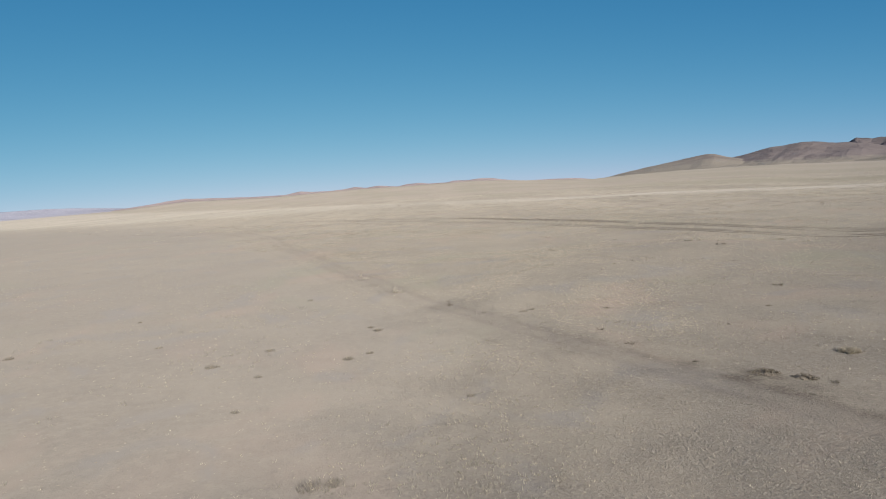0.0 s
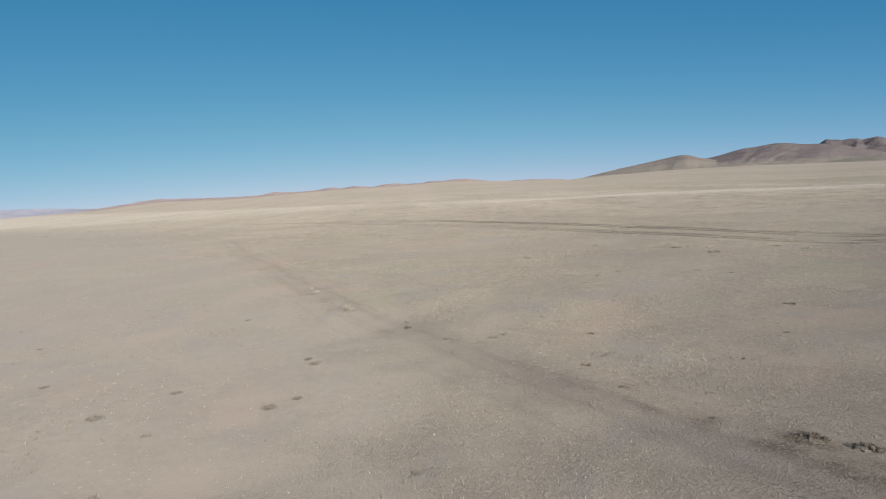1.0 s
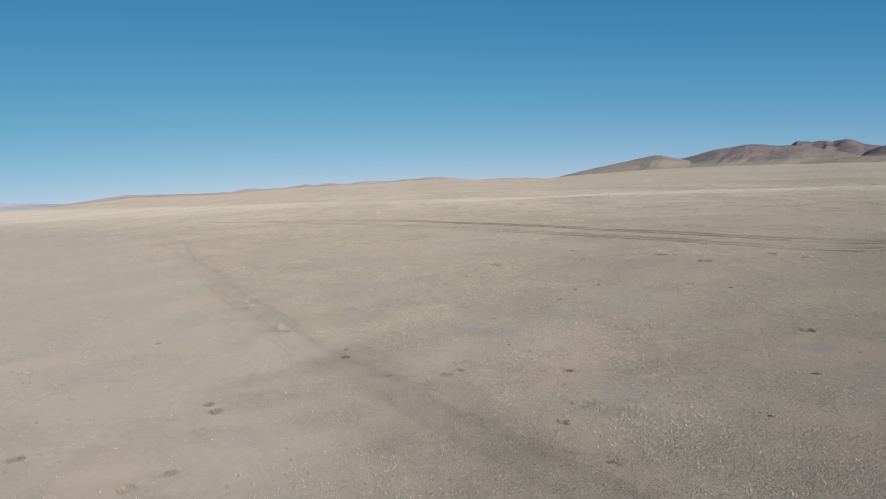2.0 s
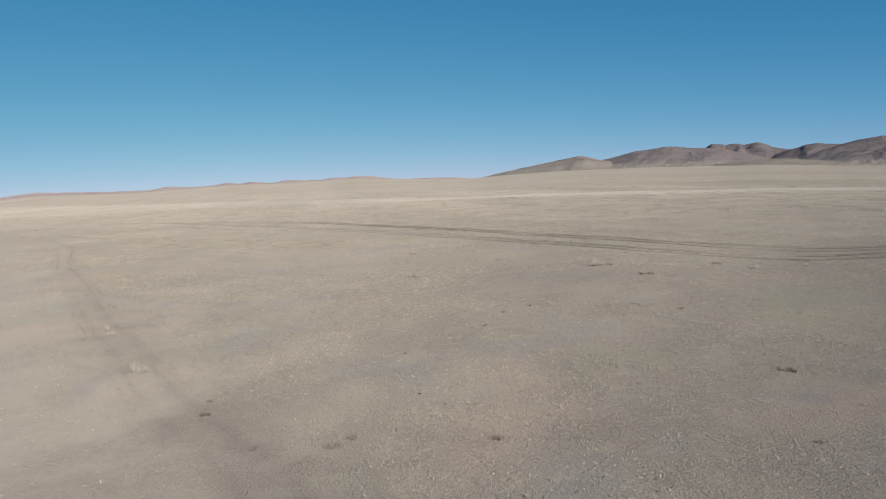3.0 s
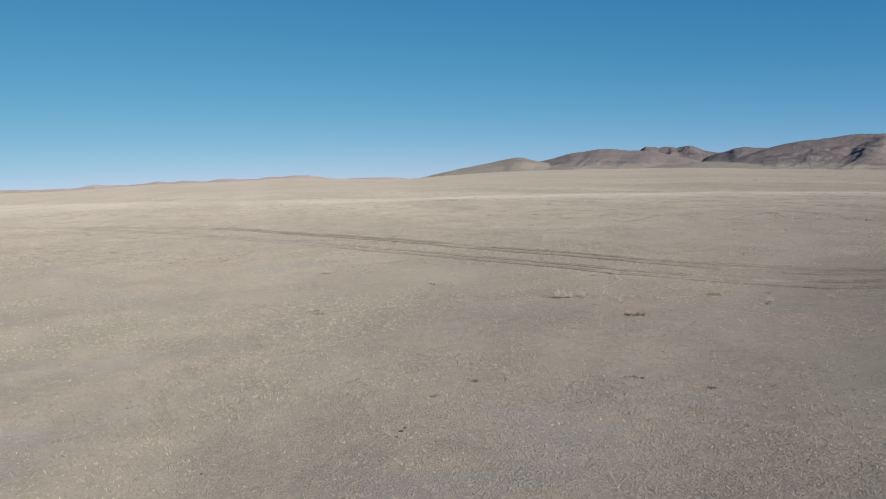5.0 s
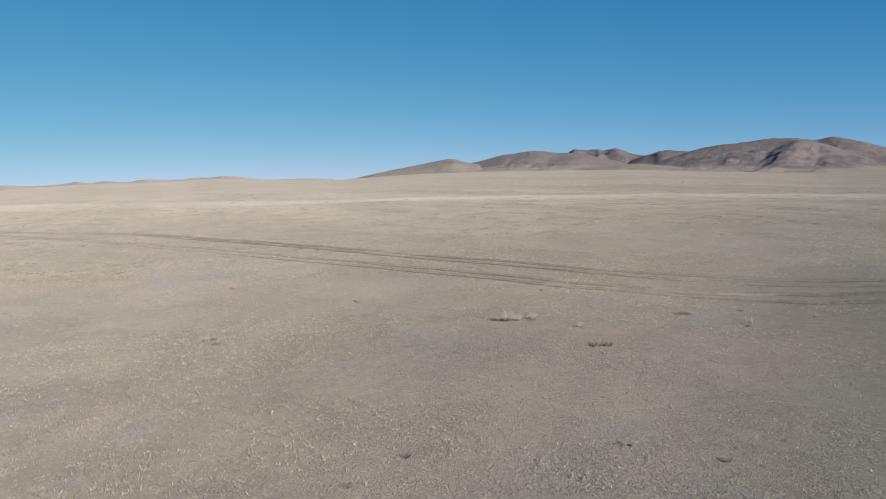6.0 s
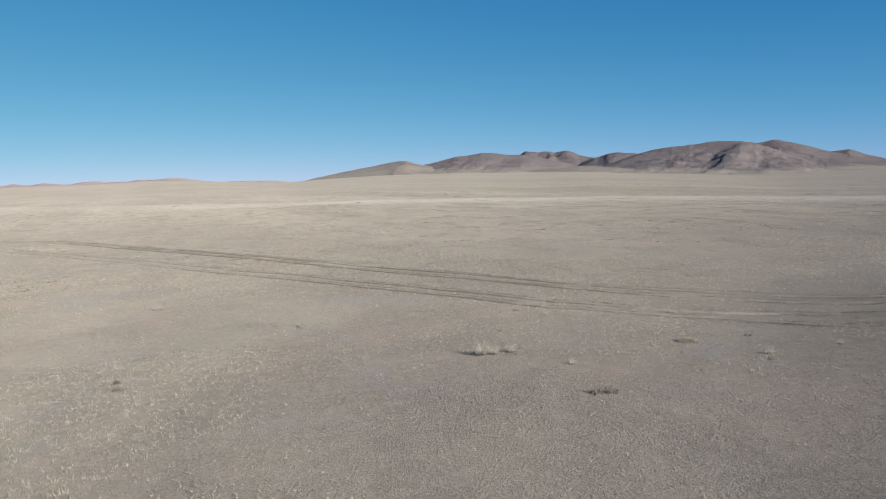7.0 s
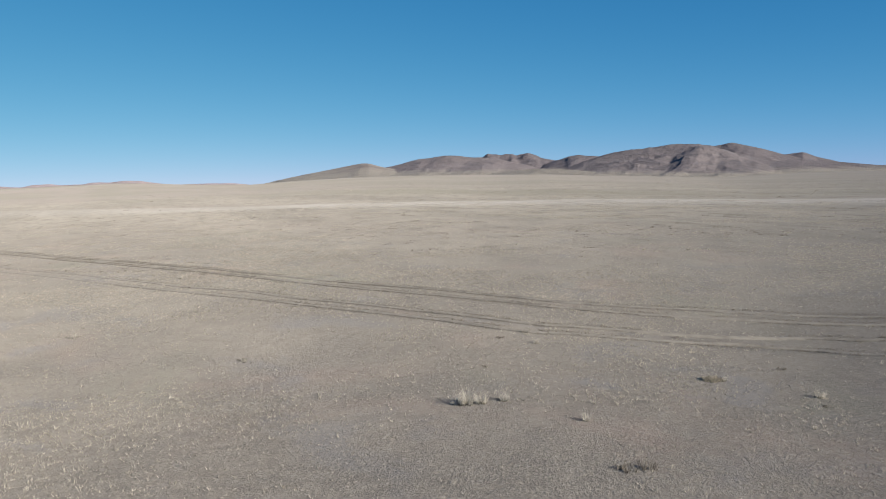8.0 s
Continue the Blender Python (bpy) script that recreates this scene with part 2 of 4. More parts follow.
    # with distance the plain turns pinkish grey: haze mixed into its colour
    streaks = mix(nt, ramp(nt, d, 330.0, 900.0, 0.0, 0.7), streaks, mix(nt, ramp(nt, swale, 0.4, 0.6), (0.232, 0.204, 0.182), (0.206, 0.190, 0.158)))
    col = mix(nt, 1.0, col, (1.06, 1.06, 1.07), "MULTIPLY")
    streaks = mix(nt, 1.0, streaks, (1.12, 1.115, 1.105), "MULTIPLY")
    col = mix(nt, maths(nt, "MULTIPLY", far, 0.85), col, streaks)
    col = mix(nt, pale, col, (0.405, 0.380, 0.340))
    if worn:
        bare, bank, dust = (nt.nodes.new("ShaderNodeAttribute") for _ in range(3))
        bare.attribute_name, bank.attribute_name, dust.attribute_name = "bare", "bank", "dust"
        soil = mix(nt, fine, (0.176, 0.157, 0.138), (0.206, 0.185, 0.162))
        col = mix(nt, maths(nt, "MULTIPLY", bare.outputs["Fac"], 0.75), col, soil)
        col = mix(nt, dust.outputs["Fac"], col, (0.305, 0.276, 0.240))
        brown = maths(nt, "MULTIPLY", bank.outputs["Fac"], ramp(nt, grain, 0.3, 0.62, 0.25, 1.0))
        col = mix(nt, brown, col, (0.098, 0.083, 0.068))
    col = mix(nt, 1.0, col, (0.745, 0.750, 0.768), "MULTIPLY")
    nt.links.new(col, b.inputs["Base Color"])
    h = maths(nt, "ADD", maths(nt, "MULTIPLY", fine, 0.12), maths(nt, "MULTIPLY", grain, 0.15))
    h = maths(nt, "ADD", h, maths(nt, "MULTIPLY", clump, 0.34))
    bump(nt, b, maths(nt, "MULTIPLY", h, maths(nt, "MULTIPLY", ramp(nt, grassy, 0.0, 1.0, 0.4, 1.0), ramp(nt, speck_near, 0.36, 0.62, 0.78, 1.0))), 1.0, 0.21)
    return m


def blade_material(name, dark, light, dry=0.8):
    m, nt, b = material(name, dry)
    g = nt.nodes.new("ShaderNodeNewGeometry")
    v = object_coords(nt)
    patch = noise_node(nt, v, 0.09, 3.0, 0.55, 0.3)
    col = mix(nt, g.outputs["Random Per Island"], dark, light)
    col = mix(nt, ramp(nt, patch, 0.35, 0.7, 0.0, 0.5), col, tuple(c * 0.8 for c in dark))
    clump = noise_node(nt, v, 2.2, 3.0, 0.6)
    col = mix(nt, ramp(nt, clump, 0.45, 0.68, 0.0, 0.6), col, tuple(c * 0.62 for c in dark))
    col = mix(nt, ramp(nt, clump, 0.52, 0.32, 0.0, 0.5), col, tuple(c * 1.12 for c in light))
    nt.links.new(col, b.inputs["Base Color"])
    # dead leaves let some light through
    glow = nt.nodes.new("ShaderNodeBsdfTranslucent")
    nt.links.new(col, glow.inputs["Color"])
    both = nt.nodes.new("ShaderNodeMixShader")
    both.inputs[0].default_value = 0.35
    nt.links.new(b.outputs[0], both.inputs[1])
    nt.links.new(glow.outputs[0], both.inputs[2])
    nt.links.new(both.outputs[0], nt.nodes["Material Output"].inputs["Surface"])
    return m


def hill_material(name, low, high, rock, top, stone=0.5, scale=0.004):
    """Grass on the foot, brown scrub above, dark rock in patches. top: metres over the plain where the scrub takes over."""
    m, nt, b = material(name, 0.95)
    v = object_coords(nt)
    above = nt.nodes.new("ShaderNodeAttribute")
    above.attribute_name = "above_plain"
    n1 = noise_node(nt, v, scale, 6.0, 0.6, 0.4)
    n2 = noise_node(nt, v, scale * 5, 5.0, 0.65)
    n3 = noise_node(nt, v, scale * 22, 4.0, 0.7)
    lift = maths(nt, "ADD", above.outputs["Fac"], maths(nt, "ADD", maths(nt, "MULTIPLY", maths(nt, "SUBTRACT", n2, 0.5), 0.9 * top), maths(nt, "MULTIPLY", maths(nt, "SUBTRACT", n1, 0.5), 1.8 * top)))
    scrub = ramp(nt, lift, top * 0.35, top * 1.75)
    over = maths(nt, "ADD", maths(nt, "MULTIPLY", scrub, 0.92), 0.08)
    col = mix(nt, scrub, low, high)
    col = mix(nt, maths(nt, "MULTIPLY", over, ramp(nt, n1, 0.42, 0.66, 0.0, 0.5)), col, tuple(c * 0.74 for c in high))
    col = mix(nt, maths(nt, "MULTIPLY", over, ramp(nt, n2, 0.50, 0.64, 0.0, stone)), col, rock)
    col = mix(nt, maths(nt, "MULTIPLY", over, ramp(nt, n3, 0.48, 0.66, 0.0, 0.45)), col, tuple(c * 1.3 for c in high))
    nt.links.new(col, b.inputs["Base Color"])
    bump(nt, b, maths(nt, "ADD", n2, maths(nt, "MULTIPLY", n3, 0.8)), 0.85, 11.0)
    return m


STEPPE = steppe_material()
WORN_STEPPE = steppe_material("worn_steppe", True)
FADED_GRASS = blade_material("faded_grass", (0.17, 0.15, 0.122), (0.30, 0.268, 0.22))
RUT_SHADE_GRASS = blade_material("rut_shade_grass", (0.135, 0.115, 0.09), (0.25, 0.218, 0.172))
PALE_GRASS = blade_material("pale_grass", (0.35, 0.317, 0.258), (0.54, 0.494, 0.41))
TUSSOCK = blade_material("bleached_grass", (0.38, 0.345, 0.285), (0.60, 0.555, 0.475))
DRY_STEMS = blade_material("dry_stems", (0.20, 0.177, 0.145), (0.38, 0.342, 0.282))
THATCH = blade_material("grey_thatch", (0.10, 0.085, 0.065), (0.20, 0.175, 0.135))
SCRUB = blade_material("dry_scrub", (0.10, 0.083, 0.070), (0.30, 0.258, 0.205))
BRUSH = blade_material("brittle_stems", (0.095, 0.081, 0.067), (0.23, 0.198, 0.158))
GREEN_SCRUB = blade_material("olive_grass", (0.265, 0.234, 0.182), (0.44, 0.394, 0.312))

# ---- the ground, one sheet to the horizon ----
RINGS = np.concatenate([[0.0], np.linspace(3, 150, 150), np.geomspace(152, 4950, 150)])
SPOKES = 720


def build_ground():
    a = np.linspace(0, 2 * np.pi, SPOKES, endpoint=False)
    x = CENTRE[0] + RINGS[:, None] * np.sin(a)[None, :]
    y = CENTRE[1] + RINGS[:, None] * np.cos(a)[None, :]
    z = ground_z(x, y)
    faces = grid_faces(len(RINGS), SPOKES, wrap=True)[:, ::-1]
    me = smooth(mesh_of("ground", np.stack([x, y, z], -1).reshape(-1, 3), faces))
    me.materials.append(STEPPE)
    return tagged(new("ground", me), "wide plain of dry beige steppe grass and bare soil", "ground", kind="structure")


build_ground()


# ---- hills ----
def build_hill(name, label, crest, far, depth, back, mat, rough=0.3, seed=1, step=0.05, soft=0.28):
    """A hill whose skyline is given as bearing and elevation (degrees) from the plain's middle; far: metres to its crest; depth, back: metres from the crest to the front and back foot."""
    ca, ce = zip(*crest)
    az = np.arange(ca[0], ca[-1] + step / 2, step)
    top = EYE_Z + far * np.tan(np.radians(np.interp(az, ca, ce)))
    blur = np.hanning(2 * round(soft / step) + 3)
    top = np.convolve(np.pad(top, len(blur) // 2, mode="edge"), blur / blur.sum(), "valid")
    nick = 9.0 * rough * (fbm(az, az * 0, 0.5, 3, seed + 60) - 0.5)
    n_front, n_back = 80, 14
    t = np.concatenate([np.linspace(1, 0, n_front, endpoint=False), -np.linspace(0, 1, n_back)])
    r = np.where(t >= 0, far - t * depth, far - t * back)
    A, Rr = np.meshgrid(np.radians(az), r, indexing="xy")
    X, Y = CENTRE[0] + Rr * np.sin(A), CENTRE[1] + Rr * np.cos(A)
    plain = ground_z(X, Y)
    base = plain - 3.0 - 5.0 * fbm(X, Y, 260, 3, seed + 50)
    T = np.abs(t)[:, None]
    ends = np.clip((az - az[0]) / 0.8, 0, 1) * np.clip((az[-1] - az) / 0.8, 0, 1)
    rise = np.maximum(top[None, :] - base, 0.0) * (ends * ends * (3 - 2 * ends))[None, :]
    # spurs run down from the crest, gullies between them
    bent = np.degrees(A) + 1.3 * T + 5.0 * (fbm(X, Y, 800, 3, seed + 40) - 0.5) * T
    spur = 0.6 * vnoise(bent * 100, T * 70 + 0 * bent, 190, seed) + 0.27 * vnoise(bent * 100, T * 160 + 0 * bent, 80, seed + 7) + 0.13 * vnoise(bent * 100, T * 200 + 0 * bent, 34, seed + 8)
    shape = (1 - T) ** (1.45 + 1.7 * (0.68 - spur) * (1 - 0.6 * T))
    z = base + rise * shape + nick[None, :] * ends[None, :] * (1 - T) ** 26
    crag = fbm(X, Y, 330, 5, seed + 3) - 0.5 + 0.5 * np.abs(fbm(X, Y, 120, 3, seed + 19) - 0.5) + 0.14 * (fbm(X, Y, 85, 3, seed + 29) - 0.5)
    z = z + rise * rough * crag * np.clip(T * 7, 0.0, 1.0) * (1 - T)
    me = smooth(mesh_of(name, np.stack([X, Y, z], -1).reshape(-1, 3), grid_faces(len(t), len(az))))
    me.attributes.new("above_plain", "FLOAT", "POINT").data.foreach_set("value", (z - plain).astype(np.float32).ravel())
    me.materials.append(mat)
    ob = new(name, me)
    return tagged(ob, label, "hill", group="hills on the horizon", kind="structure")


FOOT_GRASS = (0.232, 0.209, 0.178)
# scrub and rock tones, lightened and tinged purple to carry the haze
BROWN, DARK_ROCK = (0.160, 0.138, 0.136), (0.086, 0.076, 0.082)
HILL_PALE = hill_material("pale_hill", FOOT_GRASS, (0.176, 0.152, 0.140), (0.13, 0.112, 0.10), 34, 0.45)
HILL_BROWN = hill_material("brown_hill", FOOT_GRASS, BROWN, DARK_ROCK, 15, 0.4)
HILL_ROCK = hill_material("rocky_hill", FOOT_GRASS, (0.126, 0.110, 0.114), DARK_ROCK, 22, 0.8, 0.006)
HILL_OUTER = hill_material("outlying_hill", FOOT_GRASS, (0.128, 0.112, 0.115), DARK_ROCK, 18, 0.6, 0.006)
HILL_MASSIF = hill_material("massif_hill", FOOT_GRASS, (0.142, 0.124, 0.124), DARK_ROCK, 13, 0.55, 0.005)
HILL_FOOT = hill_material("grassy_foothill", FOOT_GRASS, (0.222, 0.199, 0.168), (0.16, 0.14, 0.118), 14, 0.3, 0.008)
# reddish hills, made paler and pinker to paint the haze before them
HILL_FAR = hill_material("far_reddish_hazed_hills", (0.262, 0.232, 0.205), (0.315, 0.258, 0.252), (0.225, 0.190, 0.198), 3, 0.4, 0.003)
# the pale grey-blue is distance haze put into the ridge's base colour
HILL_HAZE = hill_material("far_hazed_hills", (0.30, 0.30, 0.345), (0.285, 0.29, 0.35), (0.26, 0.265, 0.325), 6, 0.3, 0.003)

build_hill("hill_1", "low rounded hill with pale dry grass", [(10.6, -1.1), (12.3, -0.95), (13.4, -0.76), (14.9, -0.48), (17.0, -0.15), (19.2, 0.18), (20.4, 0.36), (21.0, 0.33), (21.8, 0.07), (23.0, -0.2), (25.0, -0.5), (28.0, -0.95)], 3500, 1150, 500, HILL_PALE, 0.28, 11)
build_hill("hill_2", "broad rounded hill of brown scrub", [(19.8, -0.7), (21.2, -0.15), (22.4, 0.0), (23.4, 0.17), (24.7, 0.5), (25.7, 0.55), (26.8, 0.68), (27.6, 0.64), (28.8, 0.46), (29.6, 0.42), (31.0, 0.2), (33.0, -0.3), (35.0, -0.9)], 3800, 1500, 500, HILL_BROWN, 0.3, 23)
build_hill("hill_3", "dark rocky peaks behind the brown hill", [(28.0, -0.2), (29.6, 0.38), (30.1, 0.66), (30.5, 0.64), (31.1, 0.52), (31.9, 0.59), (32.3, 0.47), (32.9, 0.57), (33.2, 0.62), (33.7, 0.40), (34.1, 0.17), (35.2, -0.08), (37.5, -0.6)], 4200, 900, 400, HILL_ROCK, 1.0, 31, 0.05, 0.1)
build_hill("hill_4", "dark hill shoulder beside the rocky peaks", [(33.2, -0.95), (34.4, -0.3), (35.2, -0.05), (35.8, 0.06), (36.2, 0.20), (36.9, 0.26), (38.3, 0.11), (40.0, -0.25), (43.0, -1.1)], 3950, 1100, 400, HILL_ROCK, 0.45, 43)
build_hill("hill_5", "largest hill, grey-brown with rocky gullies", [(34.5, -1.15), (36.5, -0.45), (38.3, 0.09), (39.1, 0.28), (40.7, 0.46), (41.9, 0.53), (43.1, 0.69), (43.9, 0.77), (45.4, 0.65), (46.3, 0.50), (47.2, 0.2), (49.0, -0.6), (52.0, -1.6)], 3550, 1450, 500, HILL_MASSIF, 0.75, 57)
build_hill("hill_6", "dark peak behind the largest hill", [(43.5, -0.4), (46.0, 0.40), (47.0, 0.52), (47.7, 0.66), (48.8, 0.39), (50.2, -0.04), (51.2, -0.36), (53.0, -0.9), (56.0, -1.7)], 4000, 1300, 400, HILL_OUTER, 0.45, 61)
build_hill("hill_7", "dark outlying hill that tapers to the plain", [(49.0, -1.4), (50.6, -0.6), (51.2, -0.34), (51.9, -0.27), (52.3, -0.22), (53.2, -0.61), (54.5, -0.98), (56.7, -1.29), (61.0, -1.5), (67.0, -1.9)], 4200, 1200, 400, HILL_OUTER, 0.35, 73)
build_hill("foothill", "low pale grassy rise before the rocky hills", [(28.2, -1.0), (29.9, -0.84), (31.5, -0.74), (33.7, -0.62), (35.1, -0.68), (36.5, -0.84), (37.9, -1.02), (40.3, -1.3), (42.0, -1.5)], 2750, 900, 400, HILL_FOOT, 0.2, 79)
build_hill("far_hills", "line of low reddish hills with painted haze far across the plain", [(-25.0, -0.55), (-23.0, -0.33), (-21.2, -0.18), (-20.2, -0.05), (-18.8, 0.04), (-18.0, -0.02), (-15.3, -0.16), (-13.2, -0.24), (-11.6, -0.25), (-10.5, -0.07), (-9.5, -0.19), (-8.1, -0.22), (-7.0, -0.17), (-6.3, -0.05), (-5.4, -0.20), (-4.5, -0.10), (-2.9, -0.28), (-2.2, -0.13), (-1.2, -0.13), (-0.5, -0.24), (0.9, -0.25), (1.4, -0.15), (2.6, -0.20), (3.5, -0.13), (4.5, -0.20), (5.6, -0.40), (6.8, -0.58), (8.9, -0.60), (11.0, -0.68), (12.2, -0.85), (15.0, -1.05)], 4550, 700, 200, HILL_FAR, 0.3, 83, 0.1, 0.15)
build_hill("distant_ridge", "faint ridge at the horizon, grey-blue with painted haze", [(-50.0, -0.1), (-40.0, 0.12), (-30.0, 0.08), (-28.0, 0.06), (-26.6, 0.0), (-24.8, -0.15), (-22.0, -0.4)], 4750, 500, 120, HILL_HAZE, 0.1, 91, 0.2)


# ---- wheel tracks ----
def track_material(name, dark, light):
    m, nt, b = material(name, 0.95)
    b.inputs["Diffuse Roughness"].default_value = 0.5
    v = object_coords(nt)
    a, c = noise_node(nt, v, 0.7, 5.0, 0.65), noise_node(nt, v, 6.0, 4.0, 0.7)
    col = mix(nt, ramp(nt, a, 0.35, 0.65), dark, light)
    col = mix(nt, ramp(nt, c, 0.5, 0.75, 0.0, 0.5), col, (0.15, 0.125, 0.10))
    nt.links.new(col, b.inputs["Base Color"])
    bump(nt, b, maths(nt, "ADD", a, c), 0.6, 0.08)
    return m


SOIL = track_material("bare_soil", (0.150, 0.137, 0.119), (0.205, 0.188, 0.163))


def spline(points, step=0.8):
    p = np.array(points, float)
    p = np.vstack([2 * p[0] - p[1], p, 2 * p[-1] - p[-2]])
    out = []
    for i in range(1, len(p) - 2):
        n = max(2, int(np.linalg.norm(p[i + 1] - p[i]) / step))
        t = np.linspace(0, 1, n, endpoint=False)[:, None]
        a, b, c, d = p[i - 1], p[i], p[i + 1], p[i + 2]
        out.append(0.5 * (2 * b + (c - a) * t + (2 * a - 5 * b + 4 * c - d) * t ** 2 + (3 * b - a - 3 * c + d) * t ** 3))
    return np.vstack(out + [p[-2:-1]])


# a rut across: offset and height over the ground, from bank to bank
RUT = ((-0.5, -0.06), (-0.36, 0.06), (-0.25, 0.085), (-0.14, 0.04), (0.0, 0.03), (0.14, 0.04), (0.25, 0.085), (0.36, 0.06), (0.5, -0.06))


def build_track(name, label, points, gauge, bank=1.0, seed=0, soil=SOIL, wide=1.0, widen=None, fade=195, step=0.8):
    line = spline(points, step)
    way = np.gradient(line, axis=0)
    way /= np.linalg.norm(way, axis=1, keepdims=True)
    side = np.stack([way[:, 1], -way[:, 0]], -1)
    top = tagged(new(name), label, "dirt track", kind="structure")
    # widen: the ruts part between two places east, to a wider gauge
    span = np.interp(line[:, 0], widen[:2], (gauge, widen[2])) if widen else np.full(len(line), gauge)
    for k, half in enumerate((-0.5, 0.5)):
        offset = half * span
        run = np.arange(len(line)) * step
        wob = 0.5 * (vnoise(run, run * 0, 7, seed + k) - 0.5)
        lift = bank * (0.35 + 1.1 * vnoise(run, run * 0, 3.1, seed + 5 + k)) * np.clip(1 - (line[:, 1] - fade) / 50, 0.1, 1)
        vs = []
        for dx, h in RUT:
            q = line + side * (offset + wob + dx * wide * (0.9 + 0.3 * vnoise(run, run * 0, 5, seed + 9)))[:, None]
            hh = h if h < 0.05 else 0.04 + (h - 0.04) * lift
            vs.append(np.column_stack([q, ground_z(q[:, 0], q[:, 1]) + hh]))
        v = np.stack(vs, 1)
        me = smooth(mesh_of("rut", v.reshape(-1, 3), grid_faces(len(line), len(RUT))[:, ::-1]))
        part("rut", me, soil, top)
    return line


def build_old_track(name, label, points):
    """A broad, shallow, half overgrown pair of ruts, pressed into the soil."""
    line = spline(points, 0.6)
    way = np.gradient(line, axis=0)
    way /= np.linalg.norm(way, axis=1, keepdims=True)
    side = np.stack([way[:, 1], -way[:, 0]], -1)
    run = np.arange(len(line)) * 0.6
    e = np.linspace(-4.2, 4.2, 61)
    E, R = np.meshgrid(e, run, indexing="xy")
    drift = 0.9 * (vnoise(run, run * 0, 13, 7) - 0.5) + 0.4 * (vnoise(run, run * 0, 4, 8) - 0.5)
    q = line[:, None, :] + side[:, None, :] * (e[None, :, None] + drift[:, None, None])
    X, Y = q[..., 0], q[..., 1]
    rut = np.exp(-((E - 0.95) / 0.32) ** 2) + np.exp(-((E + 0.95) / 0.32) ** 2)
    mound = np.exp(-((E - 1.5) / 0.25) ** 2) + 0.5 * np.exp(-((E + 1.5) / 0.25) ** 2)
    off = np.hypot(X - CENTRE[0], Y - CENTRE[1])
    rest = 1 - np.clip((np.abs(E) - 3.3) / 0.9, 0, 1) ** 2 * 1.9
    Z = ground_z(X, Y) + (0.035 + 0.06 * np.clip((off - 110) / 100, 0, 1)) * rest + 0.035 * mound * vnoise(X, Y, 0.9, 15) - 0.012 * rut
    patchy = np.clip((fbm(X, Y, 3.2, 3, 19) - 0.3) / 0.3, 0, 1)
    wide = np.exp(-(E / 1.35) ** 4)
    bare = np.clip(0.55 * wide + 0.45 * rut, 0, 1) * (0.35 + 0.65 * patchy)
    right = np.exp(-((E - 1.55) / 0.95) ** 2) * np.clip((fbm(X, Y, 2.4, 4, 27) - 0.34) / 0.22, 0, 1)
    crumb = np.clip((fbm(X, Y, 0.8, 3, 37) - 0.45) / 0.2, 0, 1)
    right = right * (0.45 + 0.55 * crumb)
    # churned soil round the heaps of dead scrub
    churn = np.exp(-((E - 3.0) / 1.2) ** 2 - ((Y - 38.5) / 3.5) ** 2) * (0.4 + 0.6 * crumb)
    left = np.exp(-((E + 1.3) / 0.45) ** 2) * np.clip((fbm(X, Y, 2.8, 3, 28) - 0.48) / 0.25, 0, 1)
    bank = np.clip((0.5 + 0.4 * np.exp(-((Y - 38) / 10) ** 2)) * right + 0.2 * left + 0.85 * churn, 0, 1) * np.clip((190 - Y) / 40, 0, 1) * np.clip(1 - (Y - 50) / 55, 0.38, 1)
    dust = 0.42 * np.exp(-((E + 0.5) / 0.45) ** 2) * np.clip((250 - Y) / 40, 0, 1) * np.clip((Y - 148) / 22, 0, 1) * (0.5 + 0.5 * patchy)
    me = smooth(mesh_of("ruts", np.stack([X, Y, Z], -1).reshape(-1, 3), grid_faces(len(line), len(e))[:, ::-1]))
    for key, value in (("bare", bare), ("bank", bank), ("dust", dust)):
        me.attributes.new(key, "FLOAT", "POINT").data.foreach_set("value", value.astype(np.float32).ravel())
    me.materials.append(WORN_STEPPE)
    tagged(new(name, me), label, "dirt track", kind="structure")
    return line


T1 = build_old_track("track_1", "old pair of wheel ruts overgrown with dry grass", [(44, -34), (33, -8), (26, 11), (18.6, 29), (15.2, 36.5), (12.2, 43), (9, 49.9), (6.2, 55.4), (2.5, 65), (-1, 72.5), (-4.5, 80.5), (-6.1, 84.4), (-10.4, 95.4), (-14.8, 107.5), (-19.7, 121.5), (-25.6, 137.9), (-33.1, 158.2), (-47, 202.5), (-70, 245), (-120, 300)])
T2 = build_track("track_2", "dusty pair of wheel ruts across the plain", [(-70, 320), (-20, 262), (-1, 238), (10.1, 221.2), (20, 198.2), (29.1, 178.1), (37.7, 158.8), (46.1, 141.3), (54.5, 124.9), (63.2, 116.4), (69.4, 108.4), (78, 99.5), (96, 82), (154, 30)], 2.0, 1.3, 202, wide=0.62)
T3 = build_track("track_3", "second pair of wheel ruts beside the first", [(-40, 285), (-2.9, 221), (16.9, 181.1), (28.1, 157.9), (34.2, 147.9), (40.3, 135.8), (47.4, 121.5), (50, 118.6), (54.2, 115.1), (58.1, 111.8), (61.4, 108.7), (63.4, 105.5), (71.4, 97.5), (89.4, 80.5), (143.4, 28.5)], 2.1, 1.2, 303, wide=0.62, widen=(58.1, 63.4, 3.9), fade=128)


# ---- grass ----
CLUMPS = blade_material("standing_grass", (0.30, 0.272, 0.222), (0.45, 0.415, 0.345))


